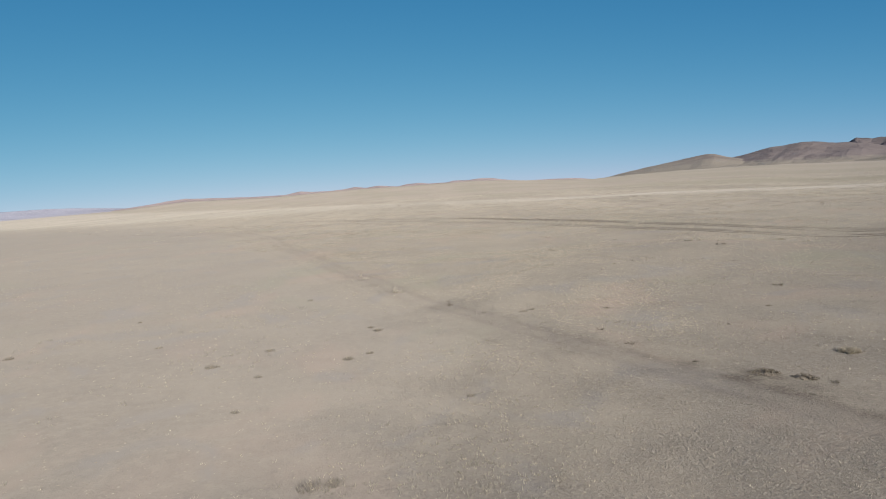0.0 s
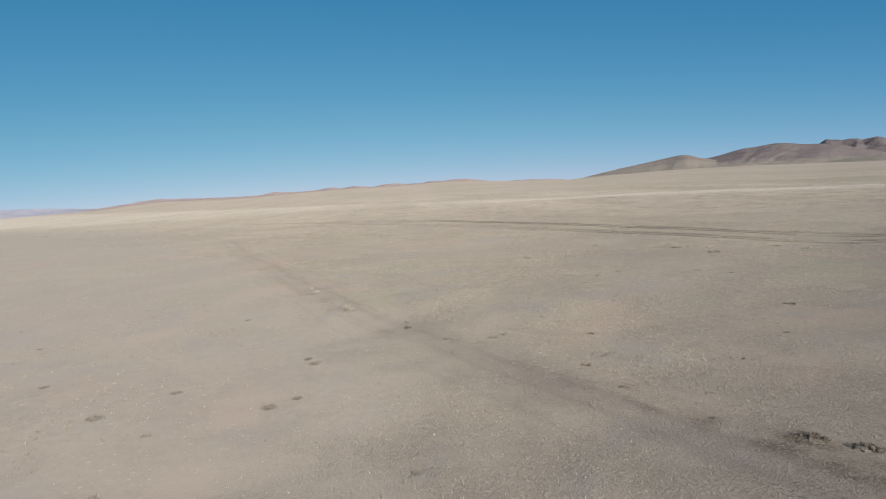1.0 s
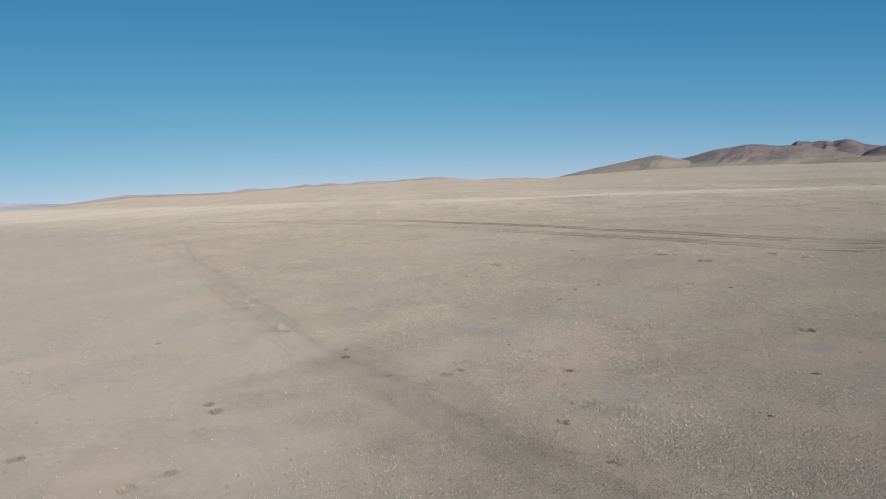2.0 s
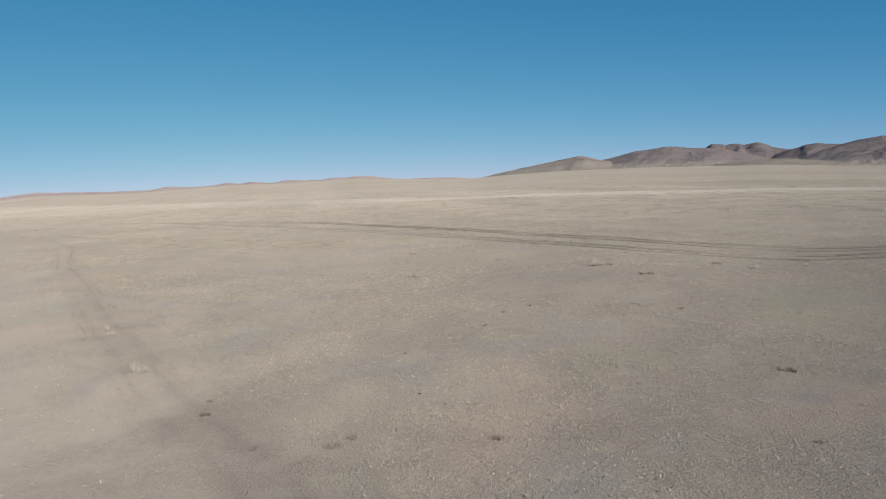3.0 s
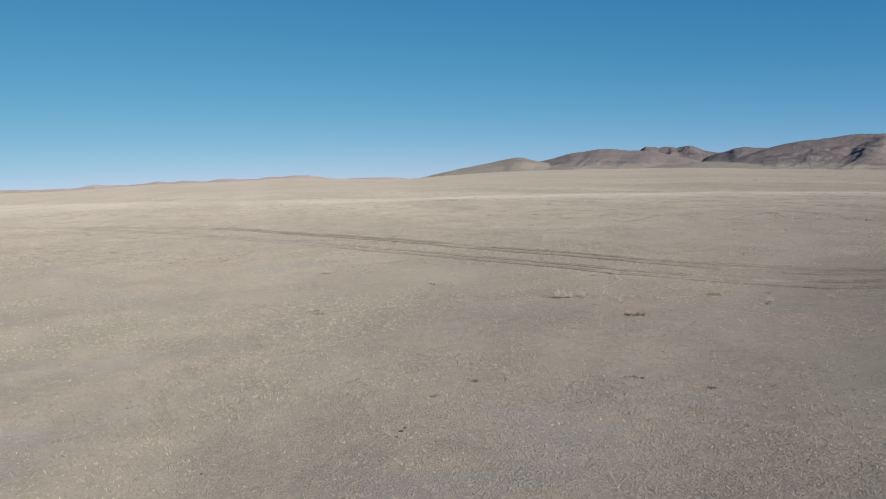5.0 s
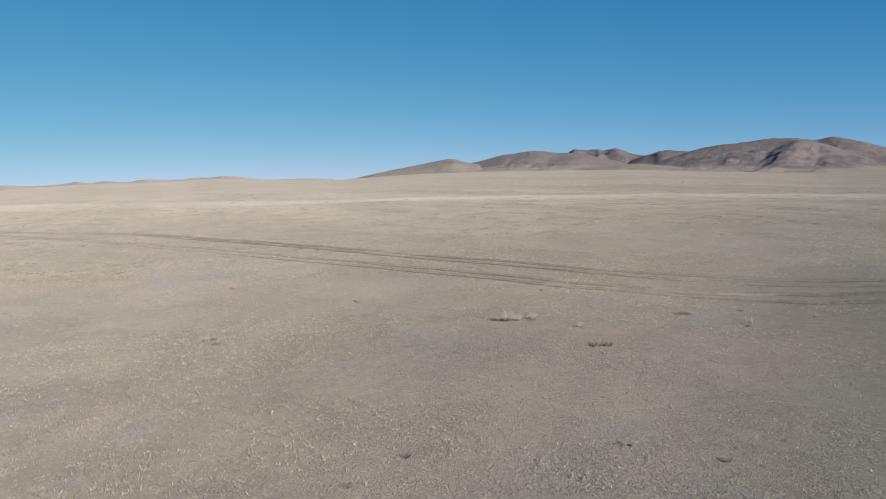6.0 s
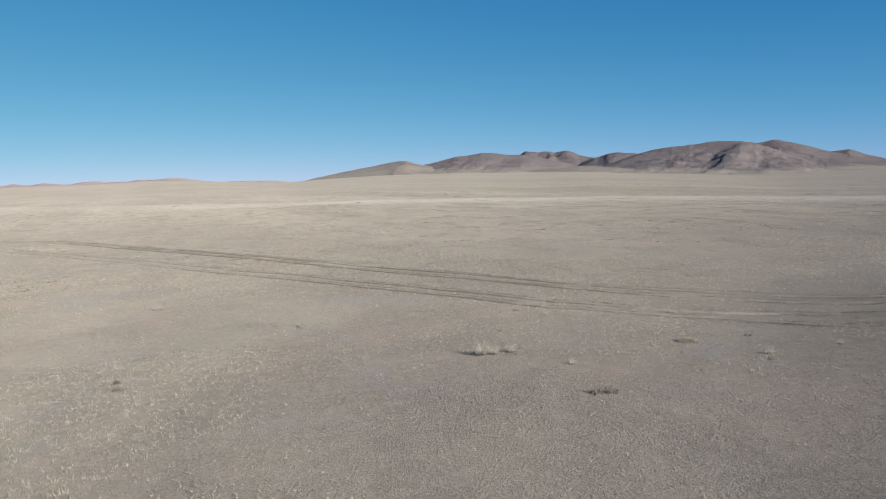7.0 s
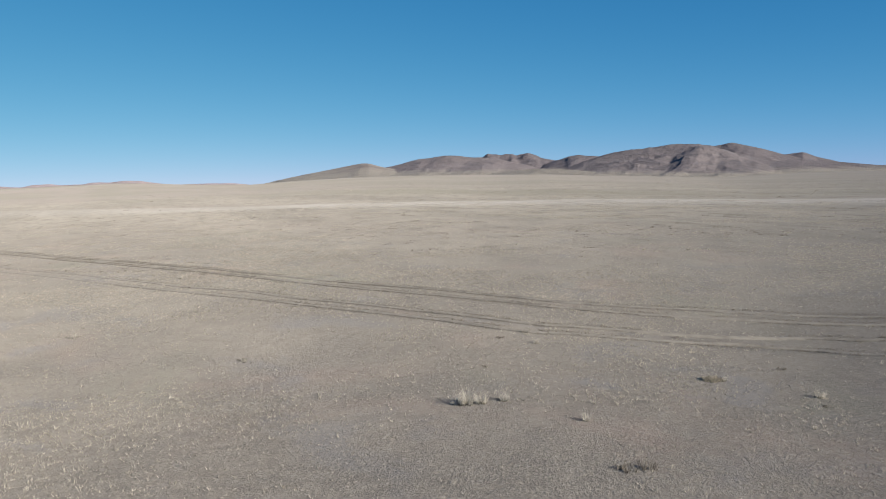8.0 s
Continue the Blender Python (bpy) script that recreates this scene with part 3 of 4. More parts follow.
def tufts(count, box, keep, tall, blades, spread, seed, width=0.05, bend=0.75):
    """Arrays of corners and triangles: small tufts of leaning blades, one triangle each."""
    rng = np.random.default_rng(seed)
    x = rng.uniform(box[0], box[1], count)
    y = rng.uniform(box[2], box[3], count)
    on = keep(x, y, rng)
    x, y = x[on], y[on]
    z = ground_z(x, y)
    size = tall * (0.45 + 0.9 * rng.random(len(x)) ** 1.6)
    n = len(x) * blades
    X, Y, Z, S = (np.repeat(q, blades) for q in (x, y, z, size))
    a = rng.uniform(0, 2 * np.pi, n)
    lean = rng.uniform(0.05, bend, n) * S
    base = rng.uniform(0, spread, n) * S / tall
    bx, by = X + base * np.cos(a), Y + base * np.sin(a)
    w = width * rng.uniform(0.5, 1.2, n)
    b = a + np.pi / 2 + rng.uniform(-0.9, 0.9, n)
    h = S * rng.uniform(0.55, 1.0, n)
    p0 = np.column_stack([bx - w * np.cos(b), by - w * np.sin(b), Z - 0.02])
    p1 = np.column_stack([bx + w * np.cos(b), by + w * np.sin(b), Z - 0.02])
    p2 = np.column_stack([bx + lean * np.cos(a), by + lean * np.sin(a), Z + h])
    return np.stack([p0, p1, p2], 1).reshape(-1, 3), np.arange(3 * n).reshape(-1, 3)


STANDS = ((0.0, 0.0, 0.3), (5.1, 24.8, 5.5), (9.7, 42.6, 10.8), (14.3, 57.7, 17.5), (18.6, 71.0, 23.5), (21.6, 79.2, 26.5))


def meadow(x, y, rng, full=42.0, power=1.6, least=0.14):
    """Grass thins out with the distance from the flight, and grows in patches."""
    p = np.zeros_like(x)
    for ex, ey, az in STANDS:
        d = np.hypot(x - ex, y - ey)
        off = (np.degrees(np.arctan2(x - ex, y - ey)) - az + 180) % 360 - 180
        p = np.maximum(p, np.where((np.abs(off) < 36) & (d > 18), np.minimum(1, (full / d) ** power), 0))
    patch = fbm(x, y, 16, 3, 17)
    thick = least + (1 - least) * np.clip((patch - 0.42) / 0.15, 0, 1)
    worn = np.ones_like(x)
    for line, gauge in ((T1, 1.2), (T2, 2.0), (T3, 2.1)):
        q = line[::3]
        for i in range(0, len(x), 200000):
            s = slice(i, i + 200000)
            ok = np.flatnonzero(p[s] > 0) + i
            near = np.full(len(ok), 1e9)
            for c in q:
                near = np.minimum(near, (x[ok] - c[0]) ** 2 + (y[ok] - c[1]) ** 2)
            worn[ok] *= np.where(np.abs(np.sqrt(near) - gauge / 2) < (0.42 if gauge > 1.5 else 1.1), 0.1 if gauge > 1.5 else 0.45, 1.0)
    return rng.random(len(x)) < p * thick * worn


def grazed(x, y):
    """West of the old ruts the grass is thin."""
    return 0.22 + 0.78 * np.clip((x + 0.41 * y - 0.5 * np.minimum(y - 60, 0) - 20) / 14, 0, 1)


def hummock_material():
    m, nt, b = material("grass_hummock", 0.95)
    b.inputs["Diffuse Roughness"].default_value = 1.0
    v = object_coords(nt)
    g = nt.nodes.new("ShaderNodeNewGeometry")
    col = mix(nt, g.outputs["Random Per Island"], (0.150, 0.137, 0.116), (0.236, 0.217, 0.186))
    col = mix(nt, ramp(nt, noise_node(nt, v, 0.05, 4.0, 0.55, 0.6), 0.5, 0.66, 0.0, 0.4), col, (0.178, 0.175, 0.138))
    col = mix(nt, ramp(nt, noise_node(nt, v, 0.075, 4.0, 0.55, 0.6), 0.5, 0.66, 0.0, 0.4), col, (0.205, 0.175, 0.150))
    col = mix(nt, ramp(nt, noise_node(nt, v, 22.0, 3.0, 0.7), 0.45, 0.7, 0.0, 0.5), col, (0.120, 0.106, 0.088))
    nt.links.new(col, b.inputs["Base Color"])
    bump(nt, b, noise_node(nt, v, 28.0, 3.0, 0.7), 0.8, 0.03)
    return m


def hummocks(count, box, keep, seed):
    """Arrays of corners and triangles: low uneven domes of close-grazed grass, five sides each."""
    rng = np.random.default_rng(seed)
    x, y = rng.uniform(box[0], box[1], count), rng.uniform(box[2], box[3], count)
    on = keep(x, y, rng)
    x, y = x[on], y[on]
    n, k = len(x), 5
    size = 0.04 + 0.07 * rng.random(n) ** 1.6
    high = size * rng.uniform(0.22, 0.55, n)
    a = np.arange(k)[None, :] * 2 * np.pi / k + rng.uniform(0, 6.3, n)[:, None] + rng.uniform(-0.3, 0.3, (n, k))
    r = size[:, None] * rng.uniform(0.6, 1.35, (n, k))
    X, Y = x[:, None] + r * np.cos(a), y[:, None] + r * np.sin(a)
    Z = np.repeat(ground_z(x, y)[:, None], k, 1) - 0.012
    tip = np.column_stack([x + size * rng.uniform(-0.4, 0.4, n), y + size * rng.uniform(-0.4, 0.4, n), Z[:, 0] + high])
    v = np.concatenate([np.stack([X, Y, Z], -1), tip[:, None, :]], 1).reshape(-1, 3)
    o = np.arange(n)[:, None] * (k + 1)
    f = np.concatenate([o + (c, (c + 1) % k, k) for c in range(k)], 0)
    return v, f


def lumpy(x, y, rng):
    return meadow(x, y, rng, 40.0, 2.0, 0.6) & (rng.random(len(x)) < 0.2 + 0.8 * grazed(x, y)) & (rng.random(len(x)) < 0.5 + 0.5 * (fbm(x, y, 4.5, 3, 62) > 0.48))


v, f = hummocks(1900000, (-130, 190, 18, 330), lumpy, 5)
me = smooth(mesh_of("grass_hummocks", v, f))
me.materials.append(hummock_material())
tagged(new("grass_hummocks", me), "low hummocks of short dry bleached grass", "grass", kind="stuff")


def sparse(x, y, rng):
    return meadow(x, y, rng, 85.0, 1.2) & (rng.random(len(x)) < grazed(x, y) ** 2) & (rng.random(len(x)) < 0.36 + 0.64 * (fbm(x, y, 7, 2, 51) > 0.5))


v, f = tufts(1150000, (-130, 190, 18, 330), sparse, 0.125, 6, 0.12, 6, 0.017, 1.1)
me = mesh_of("tall_grass", v, f)
me.materials.append(PALE_GRASS)
tagged(new("tall_grass", me), "scattered taller tufts of pale dry grass", "grass", kind="stuff")


def standing(x, y, rng):
    """Taller clumps keep to patches of their own."""
    return meadow(x, y, rng, 75.0, 1.3) & (rng.random(len(x)) < grazed(x, y)) & (fbm(x, y, 9, 3, 57) > 0.50) & (fbm(x, y, 38, 2, 58) > 0.40)


v, f = tufts(170000, (-90, 150, 18, 230), standing, 0.22, 11, 0.18, 8, 0.010, 1.0)
me = mesh_of("grass_clumps", v, f)
me.materials.append(CLUMPS)
tagged(new("grass_clumps", me), "standing clumps of pale dry grass stalks", "grass", kind="stuff")


def verge(line, gauge, seed, least, many, fade):
    """Brown grass along both banks of each rut, added to draw the ruts' shadow lines."""
    rng = np.random.default_rng(seed)
    way = np.gradient(line, axis=0)
    way /= np.linalg.norm(way, axis=1, keepdims=True)
    side = np.stack([way[:, 1], -way[:, 0]], -1)
    n = len(line) * many
    i = rng.integers(0, len(line), n)
    off = rng.choice([-0.5, 0.5], n) * np.broadcast_to(gauge, len(line))[i] + rng.choice([-1, 1], n) * (0.20 + 0.30 * np.abs(rng.normal(size=n)))
    q = line[i] + side[i] * off[:, None] + way[i] * rng.uniform(-0.4, 0.4, n)[:, None]
    thick = fbm(q[:, 0], q[:, 1], 5, 2, seed)
    q = q[(thick > least) & (rng.random(n) < np.clip(1 - (q[:, 1] - fade) / 45, 0.06, 1))]
    return q


def verge_mesh(q, seed, low=0.05, high=0.13):
    rng = np.random.default_rng(seed)
    k = 4
    n = len(q) * k
    X, Y = np.repeat(q[:, 0], k), np.repeat(q[:, 1], k)
    Z = ground_z(X, Y) + 0.04
    a, b = rng.uniform(0, 2 * np.pi, n), rng.uniform(0, 2 * np.pi, n)
    w, h = rng.uniform(0.010, 0.022, n), rng.uniform(low, high, n)
    lean = h * rng.uniform(0.1, 0.9, n)
    p0 = np.column_stack([X - w * np.cos(b), Y - w * np.sin(b), Z + 0.02])
    p1 = np.column_stack([X + w * np.cos(b), Y + w * np.sin(b), Z + 0.02])
    p2 = np.column_stack([X + lean * np.cos(a), Y + lean * np.sin(a), Z + h])
    return mesh_of("verge_grass", np.stack([p0, p1, p2], 1).reshape(-1, 3), np.arange(3 * n).reshape(-1, 3))


for line, gauge, seed, least, many, high, fade in ((T1, 2.6, 71, 0.52, 12, 0.09, 170), (T2, 2.0, 72, 0.25, 95, 0.09, 195), (T3, np.interp(T3[:, 0], (58.1, 63.4), (2.1, 3.9)), 73, 0.25, 95, 0.09, 128)):
    me = verge_mesh(verge(line, gauge, seed, least, many, fade), seed + 10, 0.04, high)
    me.materials.append(FADED_GRASS if seed == 71 else RUT_SHADE_GRASS)
    tagged(new("verge_grass", me), "brown dry grass added along wheel ruts as their shadow lines", "grass", kind="stuff")

# an old faint line of paler grass
OLD = spline([(19, 96.5), (21.5, 93.5), (24.5, 90), (28.3, 83.5), (31.6, 77.5), (36.6, 70), (44, 58)])
rng = np.random.default_rng(90)
i = rng.integers(0, len(OLD), len(OLD) * 22)
me = verge_mesh(OLD[i] + rng.normal(0, 1.0, (len(i), 2)), 91)
me.materials.append(PALE_GRASS)
tagged(new("grass_strip", me), "faint strip of paler grass on an old track", "grass", kind="stuff")


def far_clumps(count, seed, low, reach):
    """Low clumps of scrub or grass too far off to tell apart, thicker in drifts."""
    rng = np.random.default_rng(seed)
    a, d = np.radians(rng.uniform(-32, 66, count)), 95 * (reach / 95) ** rng.random(count)
    x, y = 15 + d * np.sin(a), 60 + d * np.cos(a)
    u, w = 0.735 * x + 0.678 * y, 0.735 * y - 0.678 * x
    on = (fbm(u * 6.0, w * 0.9, 60, 3, seed) > 0.56) & (rng.random(count) < np.clip((d / 160) ** 1.2, 0.1, 1))
    x, y, d = x[on], y[on], d[on]
    k = 11
    size = np.repeat(0.2 + 0.6 * rng.random(len(x)) ** 2, k) * np.repeat(1 + d / 600, k)
    n = len(size)
    b, c = rng.uniform(0, 2 * np.pi, n), rng.uniform(0, 2 * np.pi, n)
    r = size * np.sqrt(rng.random(n)) * 0.9
    X, Y = np.repeat(x, k) + r * np.cos(b), np.repeat(y, k) + r * np.sin(b)
    Z, h = ground_z(X, Y), low * rng.uniform(0.4, 1.0, n) * np.sqrt(size)
    e = 0.16 * size * rng.uniform(0.5, 1.0, n)
    p0 = np.column_stack([X - e * np.cos(c), Y - e * np.sin(c), Z - 0.03])
    p1 = np.column_stack([X + e * np.cos(c), Y + e * np.sin(c), Z - 0.03])
    p2 = np.column_stack([X + rng.normal(0, 0.1, n), Y + rng.normal(0, 0.1, n), Z + h])
    return mesh_of("far_scrub", np.stack([p0, p1, p2], 1).reshape(-1, 3), np.arange(3 * n).reshape(-1, 3))


for mat, count, seed, low, reach, name, label in (
        (SCRUB, 9000, 130, 0.17, 1100, "far_scrub", "dark low scrub scattered far over the plain"),
        (PALE_GRASS, 1800, 131, 0.25, 800, "far_tussocks", "pale grass clumps scattered far over the plain")):
    me = far_clumps(count, seed, low, reach)
    me.materials.append(mat)
    tagged(new(name, me), label, "scrub" if mat is SCRUB else "grass", kind="stuff")


# ---- tussocks, scrub and stones ----
def blades(rng, count, radius, tall, width, out, droop=0.25, low=0.5):
    """Curved blades that rise from a disc: three-piece strips that taper to a point."""
    n = count
    a = rng.uniform(0, 2 * np.pi, n)
    rad = radius * np.sqrt(rng.random(n))
    bx, by = rad * np.cos(a), rad * np.sin(a)
    a = a + rng.normal(0, 0.5, n)
    h = tall * rng.uniform(low, 1.0, n) * (1 - 0.35 * rad / max(radius, 1e-3))
    lean = out * h * rng.uniform(0.15, 1.0, n)
    w = width * rng.uniform(0.6, 1.2, n)
    c = a + np.pi / 2 + rng.normal(0, 0.6, n)
    wx, wy = w * np.cos(c), w * np.sin(c)
    pts = []
    for u, k in ((0.0, 1.0), (0.45, 0.85), (0.8, 0.5)):
        x = bx + lean * u ** 1.6 * np.cos(a)
        y = by + lean * u ** 1.6 * np.sin(a)
        z = h * (u - droop * u ** 3) - (0.03 if u == 0 else 0)
        pts += [np.column_stack([x - wx * k, y - wy * k, z]), np.column_stack([x + wx * k, y + wy * k, z])]
    tip = np.column_stack([bx + lean * np.cos(a), by + lean * np.sin(a), h * (1 - droop)])
    v = np.stack(pts + [tip], 1).reshape(-1, 3)
    o = np.arange(n)[:, None] * 7
    tri = np.concatenate([o + t for t in ((0, 1, 3), (0, 3, 2), (2, 3, 5), (2, 5, 4), (4, 5, 6))], 0)
    return v, tri


def sprigs(rng, count, radius, tall, size):
    """Small leaves in an uneven cushion with gaps."""
    heads = rng.uniform(-1, 1, (max(5, count // 16), 2))
    heads = heads[np.hypot(heads[:, 0], heads[:, 1]) < 1]
    pick = heads[rng.integers(0, len(heads), count)] * radius + rng.normal(0, 0.085 * radius, (count, 2))
    d = np.minimum(np.hypot(pick[:, 0], pick[:, 1]) / radius, 1.2)
    z = tall * rng.random(count) ** 0.7 * np.maximum(1.05 - 0.75 * d, 0.18)
    q = np.column_stack([pick, z])
    e1 = rng.normal(size=(count, 3))
    e2 = rng.normal(size=(count, 3))
    e1 *= (size * rng.uniform(0.5, 1.2, count) / np.linalg.norm(e1, axis=1))[:, None]
    e2 *= (size * 0.5 / np.linalg.norm(e2, axis=1))[:, None]
    v = np.stack([q - e1, q + e2, q + e1, q - e2], 1).reshape(-1, 3)
    o = np.arange(count)[:, None] * 4
    return v, np.concatenate([o + (0, 1, 2), o + (0, 2, 3)], 0)


def grass_tussock(seed, radius, tall, count, label, head=None):
    rng = np.random.default_rng(seed)
    top = tagged(new("grass_tussock"), label, "grass tussock", group="tussocks on the plain")
    tagged(part("grass_head", mesh_of("grass_head", *blades(rng, count, radius * 0.6, tall * 1.2, 0.0048, 0.7, 0.06, 0.3)), head or TUSSOCK, top, "long dry grass blades"), kind="stuff")
    tagged(part("thatch", mesh_of("thatch", *blades(rng, count // 2, radius * 0.6, tall * 0.25, 0.012, 0.9)), FADED_GRASS if head else THATCH, top, "grey dead blades at the base"), kind="stuff")
    return top


def low_scrub(seed, radius, tall, count, label, leaf):
    """Brittle stems in loose bunches with gaps between them, and a few small leaves."""
    rng = np.random.default_rng(seed)
    top = tagged(new("scrub"), label, "shrub", group="scrub on the plain")
    vs, fs, start = [], [], 0
    for _ in range(6 + int(7 * radius)):
        a, r = rng.uniform(0, 2 * np.pi), radius * rng.random() ** 0.6
        v, f = blades(rng, count // 48, radius * 0.2, tall * rng.uniform(0.6, 1.5), 0.007, 1.1, 0.1)
        vs.append(v + (r * math.cos(a), r * math.sin(a), 0.0))
        fs.append(f + start)
        start += len(v)
    tagged(part("stem_tangle", mesh_of("stem_tangle", np.concatenate(vs), np.concatenate(fs)), BRUSH, top, "brittle brown stems"), kind="stuff")
    tagged(part("foliage", mesh_of("foliage", *sprigs(rng, count // 14, radius, tall * 1.2, 0.028)), leaf, top), kind="stuff")
    tagged(part("twig_tangle", mesh_of("twig_tangle", *blades(rng, count // 12, radius * 0.95, tall * 1.2, 0.006, 0.9, 0.1)), FADED_GRASS, top, "thin grey twigs"), kind="stuff")
    return top


def bunch_grass(seed, radius, tall, label):
    """A rounded cushion of olive grass in several bunches, with dead blades at its foot."""
    rng = np.random.default_rng(seed)
    top = tagged(new("bunch_grass"), label, "bunch grass", group="scrub on the plain")
    for k in range(9):
        a, r = k * 2.4, radius * 0.72 * math.sqrt(k / 9)
        v, f = blades(rng, 90, radius * 0.26, tall * rng.uniform(0.7, 1.1), 0.011, 0.8, 0.2)
        tagged(part("bunch", mesh_of("bunch", v + (r * math.cos(a), r * math.sin(a), 0.0), f), GREEN_SCRUB, top), kind="stuff")
    tagged(part("thatch", mesh_of("thatch", *blades(rng, 160, radius * 0.9, tall * 0.35, 0.012, 1.0)), THATCH, top, "grey dead blades at the base"), kind="stuff")
    return top


def scrub_mound(seed, length, width, tall, label):
    """A low heap of wind-blown soil held by dead scrub, with clods on it."""
    rng = np.random.default_rng(seed)
    top = tagged(new("scrub_mound"), label, "shrub", group="scrub on the plain")
    a, r = np.linspace(0, 2 * np.pi, 48, endpoint=False), np.linspace(0, 1, 18)
    A, R = np.meshgrid(a, r, indexing="xy")
    edge = 0.35 + 1.2 * vnoise(np.cos(A) * 3 + 9, np.sin(A) * 3 + 9, 1.3, seed)
    x, y = length * R * edge * np.cos(A), width * R * edge * np.sin(A)
    lump = fbm(x + 50, y + 50, 0.8, 3, seed + 2)
    z = tall * 1.2 * (lump - 0.12) * (1 - R ** 2.5) - 0.05 * R ** 3
    me = mesh_of("soil_hump", np.stack([x, y, z], -1).reshape(-1, 3), grid_faces(len(r), len(a), wrap=True)[:, ::-1])
    part("soil_hump", me, HEAP, top, "dark bare soil")
    v, f = sprigs(rng, 520, 1.0, tall * 1.7, 0.04)
    v[:, 0] *= length * 0.95
    v[:, 1] *= width * 0.95
    tagged(part("foliage", mesh_of("foliage", v, f), BRUSH, top), kind="stuff")
    v, f = blades(rng, 160, 0.95, tall * 1.7, 0.008, 0.8, 0.1)
    v[:, 0] *= length
    v[:, 1] *= width
    tagged(part("twig_tangle", mesh_of("twig_tangle", v, f), THATCH, top, "thin grey twigs"), kind="stuff")
    for _ in range(9):
        bm = bmesh.new()
        s = rng.uniform(0.05, 0.11)
        bmesh.ops.create_icosphere(bm, subdivisions=2, radius=s)
        for vert in bm.verts:
            vert.co *= rng.uniform(0.8, 1.12)
            vert.co.z *= 0.75
        p, q = rng.uniform(0, 2 * np.pi), rng.uniform(0.1, 0.8)
        bmesh.ops.translate(bm, verts=bm.verts, vec=(length * q * math.cos(p), width * q * math.sin(p), tall * 0.55 * (1 - q) + 0.03))
        part("clod", bm, HEAP, top)
    return top


def dark_stone(seed, size):
    rng = np.random.default_rng(seed)
    bm = bmesh.new()
    bmesh.ops.create_icosphere(bm, subdivisions=2, radius=size)
    cut = [(Vector(rng.normal(size=3)).normalized(), size * rng.uniform(0.55, 0.85)) for _ in range(7)]
    for vert in bm.verts:
        for n, d in cut:
            over = vert.co.dot(n) - d
            if over > 0:
                vert.co -= n * over
        vert.co.z *= 0.6
    me = bpy.data.meshes.new("stone")
    bm.to_mesh(me)
    bm.free()
    me.materials.append(STONE)
    return tagged(new("stone", me), "small dark weathered stone in the dry grass", "stone", group="stones on the plain")


def stone_material():
    m, nt, b = material("dark_stone", 0.85)
    v = object_coords(nt)
    col = mix(nt, noise_node(nt, v, 9.0, 5.0, 0.65), (0.032, 0.028, 0.025), (0.085, 0.073, 0.063))
    nt.links.new(col, b.inputs["Base Color"])
    bump(nt, b, noise_node(nt, v, 25.0), 0.6, 0.03)
    return m


STONE = stone_material()
HEAP = track_material("dark_heaped_soil", (0.090, 0.077, 0.062), (0.165, 0.143, 0.118))


def spot(x, y, turn=0.0, size=1.0, tall=1.0, sink=0.0):
    return Matrix.Translation((x, y, gz(x, y) - sink)) @ Matrix.Rotation(radians(turn), 4, "Z") @ Matrix.Diagonal((size, size, size * tall, 1))


def place_all(kinds, places, seed, sink=0.0):
    """Copies of the kinds at the places; the pattern pieces themselves take the first places."""
    rng = np.random.default_rng(seed)
    waiting = {}
    for x, y, size, k in places:
        waiting.setdefault(k, []).append(spot(x, y, rng.uniform(0, 360), size, 1.0, sink))
    for k, poses in waiting.items():
        for m in poses[1:]:
            copy_thing(kinds[k], m)
        kinds[k].matrix_basis = poses[0]


TUSSOCKS = [
    grass_tussock(1, 0.62, 0.92, 240, "tall bleached grass tussock with a shaggy head"),
    grass_tussock(2, 0.45, 0.75, 150, "upright pale grass tussock on bare soil"),
    grass_tussock(3, 0.25, 0.62, 60, "thin tuft of tall pale grass stalks"),
    grass_tussock(4, 0.85, 0.45, 220, "low spreading tuft of pale dry grass"),
    grass_tussock(5, 0.95, 0.36, 230, "low loose tuft of brown grass stems", DRY_STEMS),
]
place_all(TUSSOCKS, [
    (36.5, 107.4, 1, 0), (37.1, 107.1, 0.95, 1), (38.1, 106.8, 0.8, 1), (36, 107.8, 0.7, 2), (39.2, 102.3, 1, 2), (51.1, 100.7, 0.75, 1), (46.3, 116.5, 0.6, 1), (31.2, 66.6, 0.35, 1),
    (-4.8, 81.4, 1, 3), (-5.2, 81.8, 0.85, 0), (-9.6, 93.4, 0.9, 3), (-10.5, 96, 0.8, 1), (31.1, 161.2, 0.8, 1), (29, 157.1, 0.8, 2), (27.3, 158.6, 0.8, 2), (30, 123.7, 0.5, 1),
    (17, 115.3, 0.7, 3), (49.9, 105.1, 0.5, 1), (20.8, 138.7, 0.9, 3), (46.7, 97.7, 0.5, 2), (56.9, 100.7, 0.55, 1), (-5.9, 28.7, 1, 4), (-5, 28.9, 0.75, 4), (-16.7, 51.4, 0.95, 4),
    (-13.5, 55.5, 0.7, 4), (-6.9, 50.6, 0.8, 4), (-5.5, 51.9, 0.55, 4), (-5.6, 60.3, 0.8, 4), (-6.3, 61.8, 0.6, 4), (-12.5, 47.5, 0.5, 4), (-23.6, 59.8, 0.6, 4), (-12, 40, 0.5, 4),
    (-36.2, 60.2, 0.8, 4), (-30.8, 73.9, 0.5, 4), (7, 63.7, 0.75, 4), (7.9, 64.6, 0.5, 4), (13.9, 62.4, 0.5, 4), (3.6, 64.5, 0.5, 4), (1.2, 39.7, 0.5, 4), (-14.5, 80.1, 0.5, 4),
    (17.6, 113.6, 0.9, 4), (20.4, 85.5, 0.4, 4),
], 5)

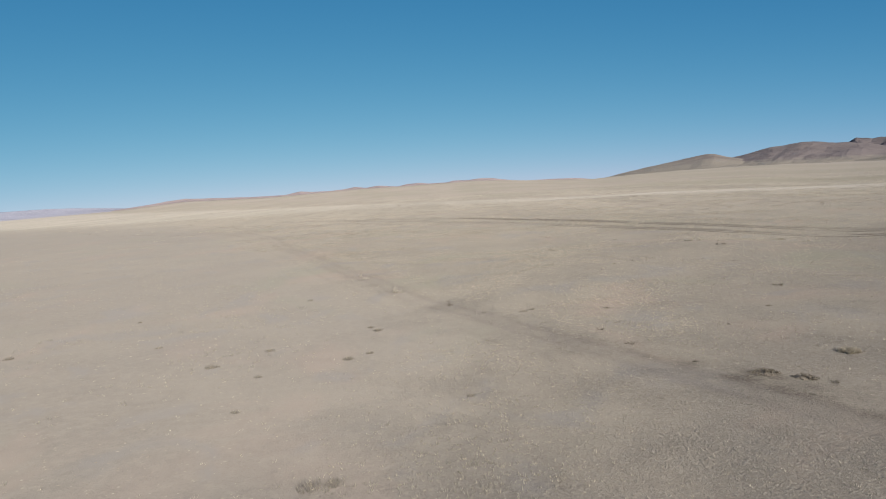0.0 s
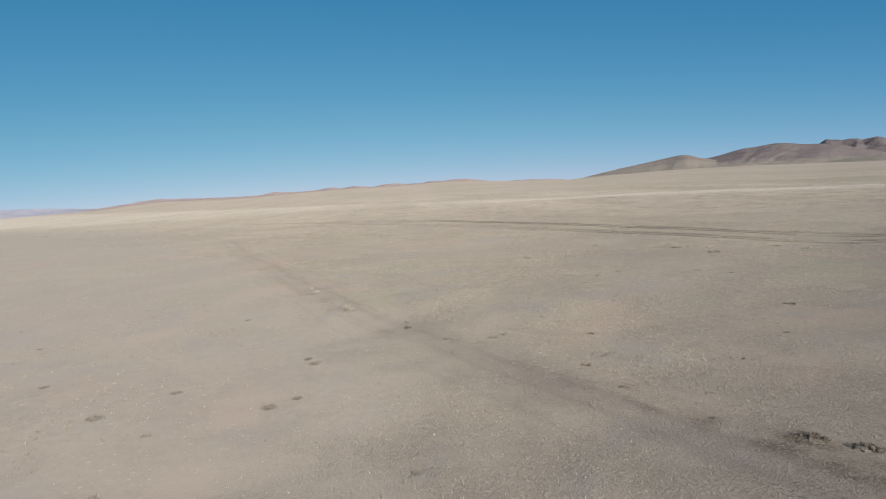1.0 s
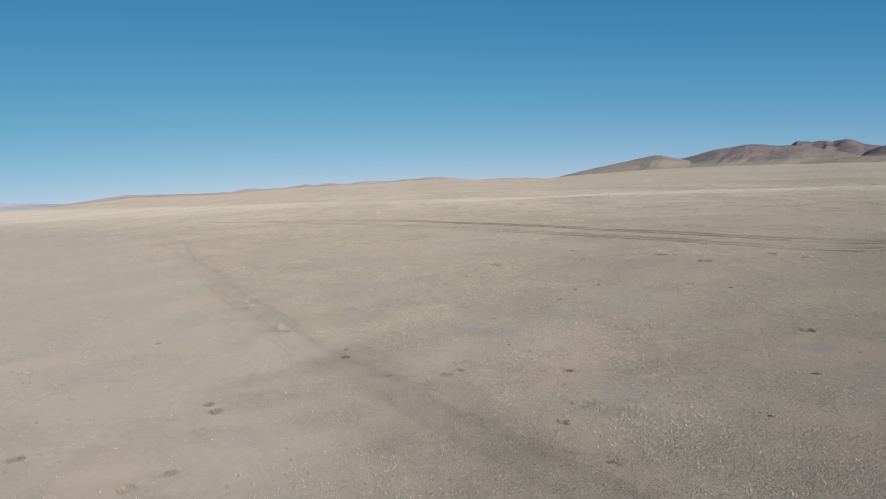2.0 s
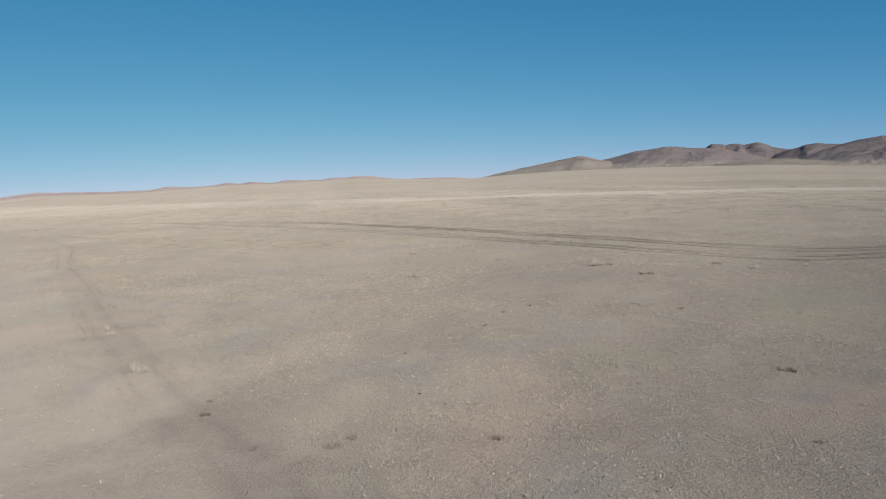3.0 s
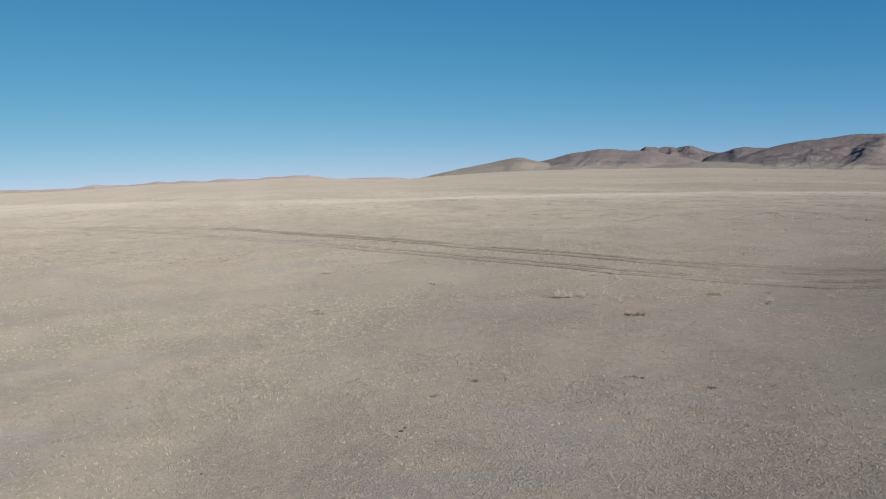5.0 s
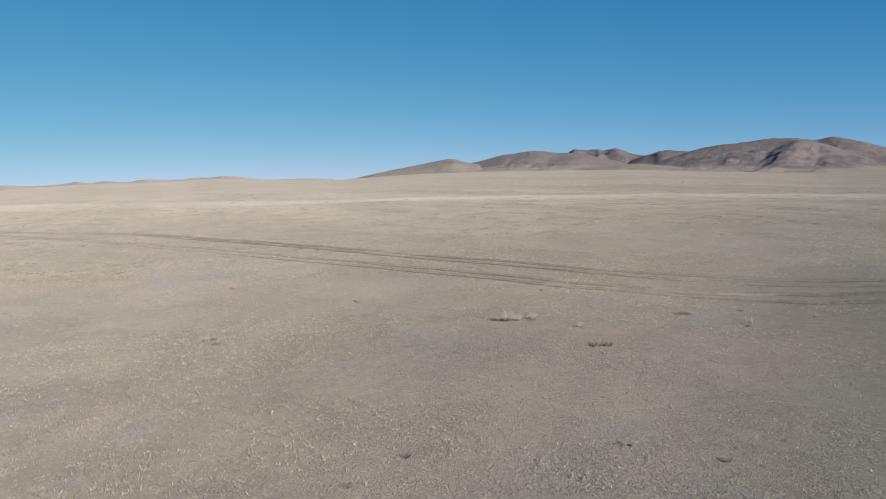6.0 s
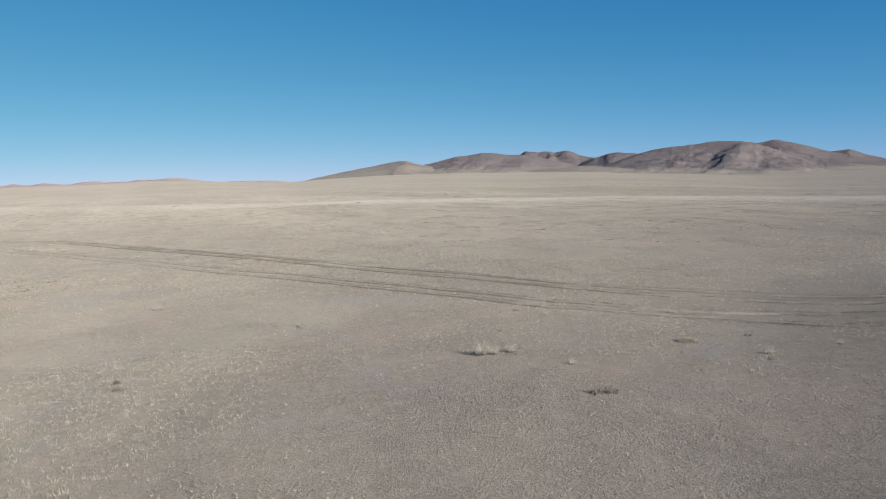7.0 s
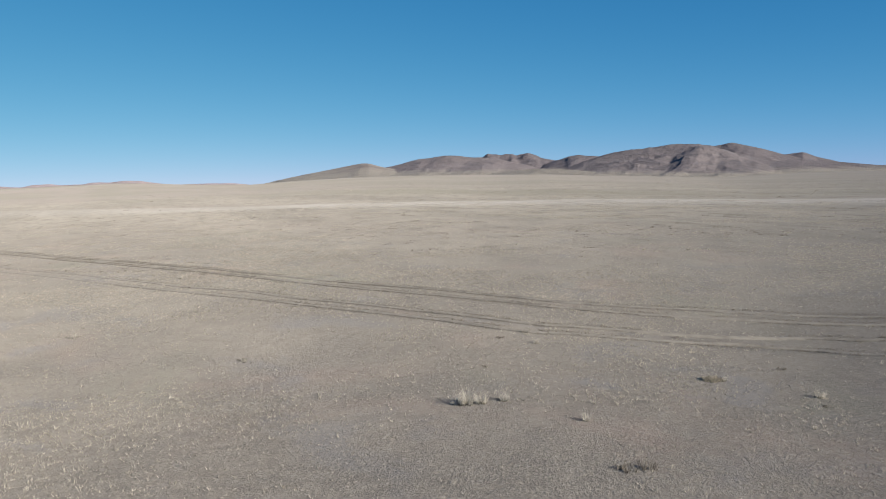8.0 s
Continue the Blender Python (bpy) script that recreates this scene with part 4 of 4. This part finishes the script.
SCRUBS = [
    low_scrub(11, 0.62, 0.22, 800, "low dark cushion of leafless scrub on the soil", SCRUB),
    low_scrub(12, 0.42, 0.36, 600, "small brown scrub bush in the dry grass", SCRUB),
    bunch_grass(13, 0.85, 0.50, "olive-green rounded cushion of bunch grass"),
    low_scrub(14, 1.5, 0.20, 1300, "wide flat patch of dark dead scrub", SCRUB),
]
place_all(SCRUBS, [
    (17.6, 40.2, 0.5, 1), (19.9, 36.9, 0.5, 1), (23.9, 42.5, 0.9, 2), (12.5, 48.9, 0.75, 0), (14.8, 43, 0.5, 1), (0.6, 73.2, 0.5, 1), (30.8, 66.6, 1, 0), (25.9, 57.6, 0.4, 0),
    (11.5, 53.8, 0.65, 0), (0.7, 70.8, 0.8, 1), (30.6, 85, 0.42, 0), (37.4, 97.8, 0.85, 1), (38.1, 97.6, 0.9, 1), (49.3, 105.4, 0.75, 2), (49.9, 99.5, 0.5, 1), (17.3, 115.4, 0.9, 0),
    (33.2, 82.4, 0.5, 1), (22.9, 87, 0.45, 1), (54.7, 105.6, 0.55, 0), (36.2, 160.1, 0.9, 3), (39.4, 152, 0.7, 3), (32.4, 166.2, 0.7, 3), (33.6, 162.5, 0.8, 1), (37.8, 156.8, 0.9, 1),
    (30, 124.3, 0.6, 0), (45, 118.8, 0.5, 0), (55.5, 114.2, 0.5, 1), (14.1, 62.2, 0.5, 1), (40.9, 113.5, 0.35, 1), (64.3, 105.2, 0.5, 1),
], 6)

mound = scrub_mound(31, 0.9, 0.75, 0.19, "dark lumpy heap of soil and dead scrub by the ruts")
mound.matrix_basis = spot(17.4, 39.5, -35)
mound = scrub_mound(32, 0.7, 0.5, 0.19, "smaller dark lumpy heap of soil and dead scrub")
mound.matrix_basis = spot(18.9, 38, -48)

# scrub in drifts farther out on the plain
far_rng = np.random.default_rng(44)
drift = []
while len(drift) < 150:
    x, y = far_rng.uniform(-100, 270), far_rng.uniform(110, 340)
    if math.hypot(x - 22, y - 79) > 75 and float(fbm(np.array([x]), np.array([y]), 60, 2, 29)[0]) > 0.5 and x * 0.735 + y * 0.678 < 310:
        drift.append((x, y, 0.3 + 0.6 * far_rng.random() ** 2, int(far_rng.choice([0, 1, 1, 1]))))
for x, y, size, k in drift:
    copy_thing(SCRUBS[k], spot(x, y, far_rng.uniform(0, 360), size))

STONES = [dark_stone(21, 0.125), dark_stone(22, 0.10), dark_stone(23, 0.145)]
place_all(STONES, [
    (12, 77.8, 1, 0), (11.7, 69.7, 1, 2), (4.3, 85.9, 1, 0), (10.2, 81.3, 1, 1), (-3.9, 97.7, 0.9, 0), (18.1, 81.9, 1, 2), (17.8, 81.4, 1, 1), (18.3, 82.2, 0.9, 0),
    (12.2, 78.1, 0.7, 1), (11.8, 70.3, 0.7, 0), (4.4, 86.5, 0.6, 1), (30.9, 84.8, 1.1, 0), (-3.6, 89.5, 0.7, 1), (19.2, 80.3, 0.8, 1), (20.5, 52.2, 1, 2), (14.8, 43, 1.1, 2),
    (14.6, 43.1, 0.9, 0), (13.6, 44.6, 0.5, 1), (13.2, 44.8, 0.5, 0), (20.2, 53.1, 0.8, 1), (20.3, 52.7, 0.7, 0), (20.45, 52.75, 0.6, 1), (20.6, 52.6, 0.5, 2), (20.8, 52.2, 0.6, 1),
    (20.95, 52.3, 0.45, 0), (21.1, 52.15, 0.4, 1), (28.3, 57.1, 0.7, 1), (28.5, 57, 0.6, 0), (28.1, 57.2, 0.5, 2), (28.45, 57.25, 0.5, 1),
], 7, 0.03)
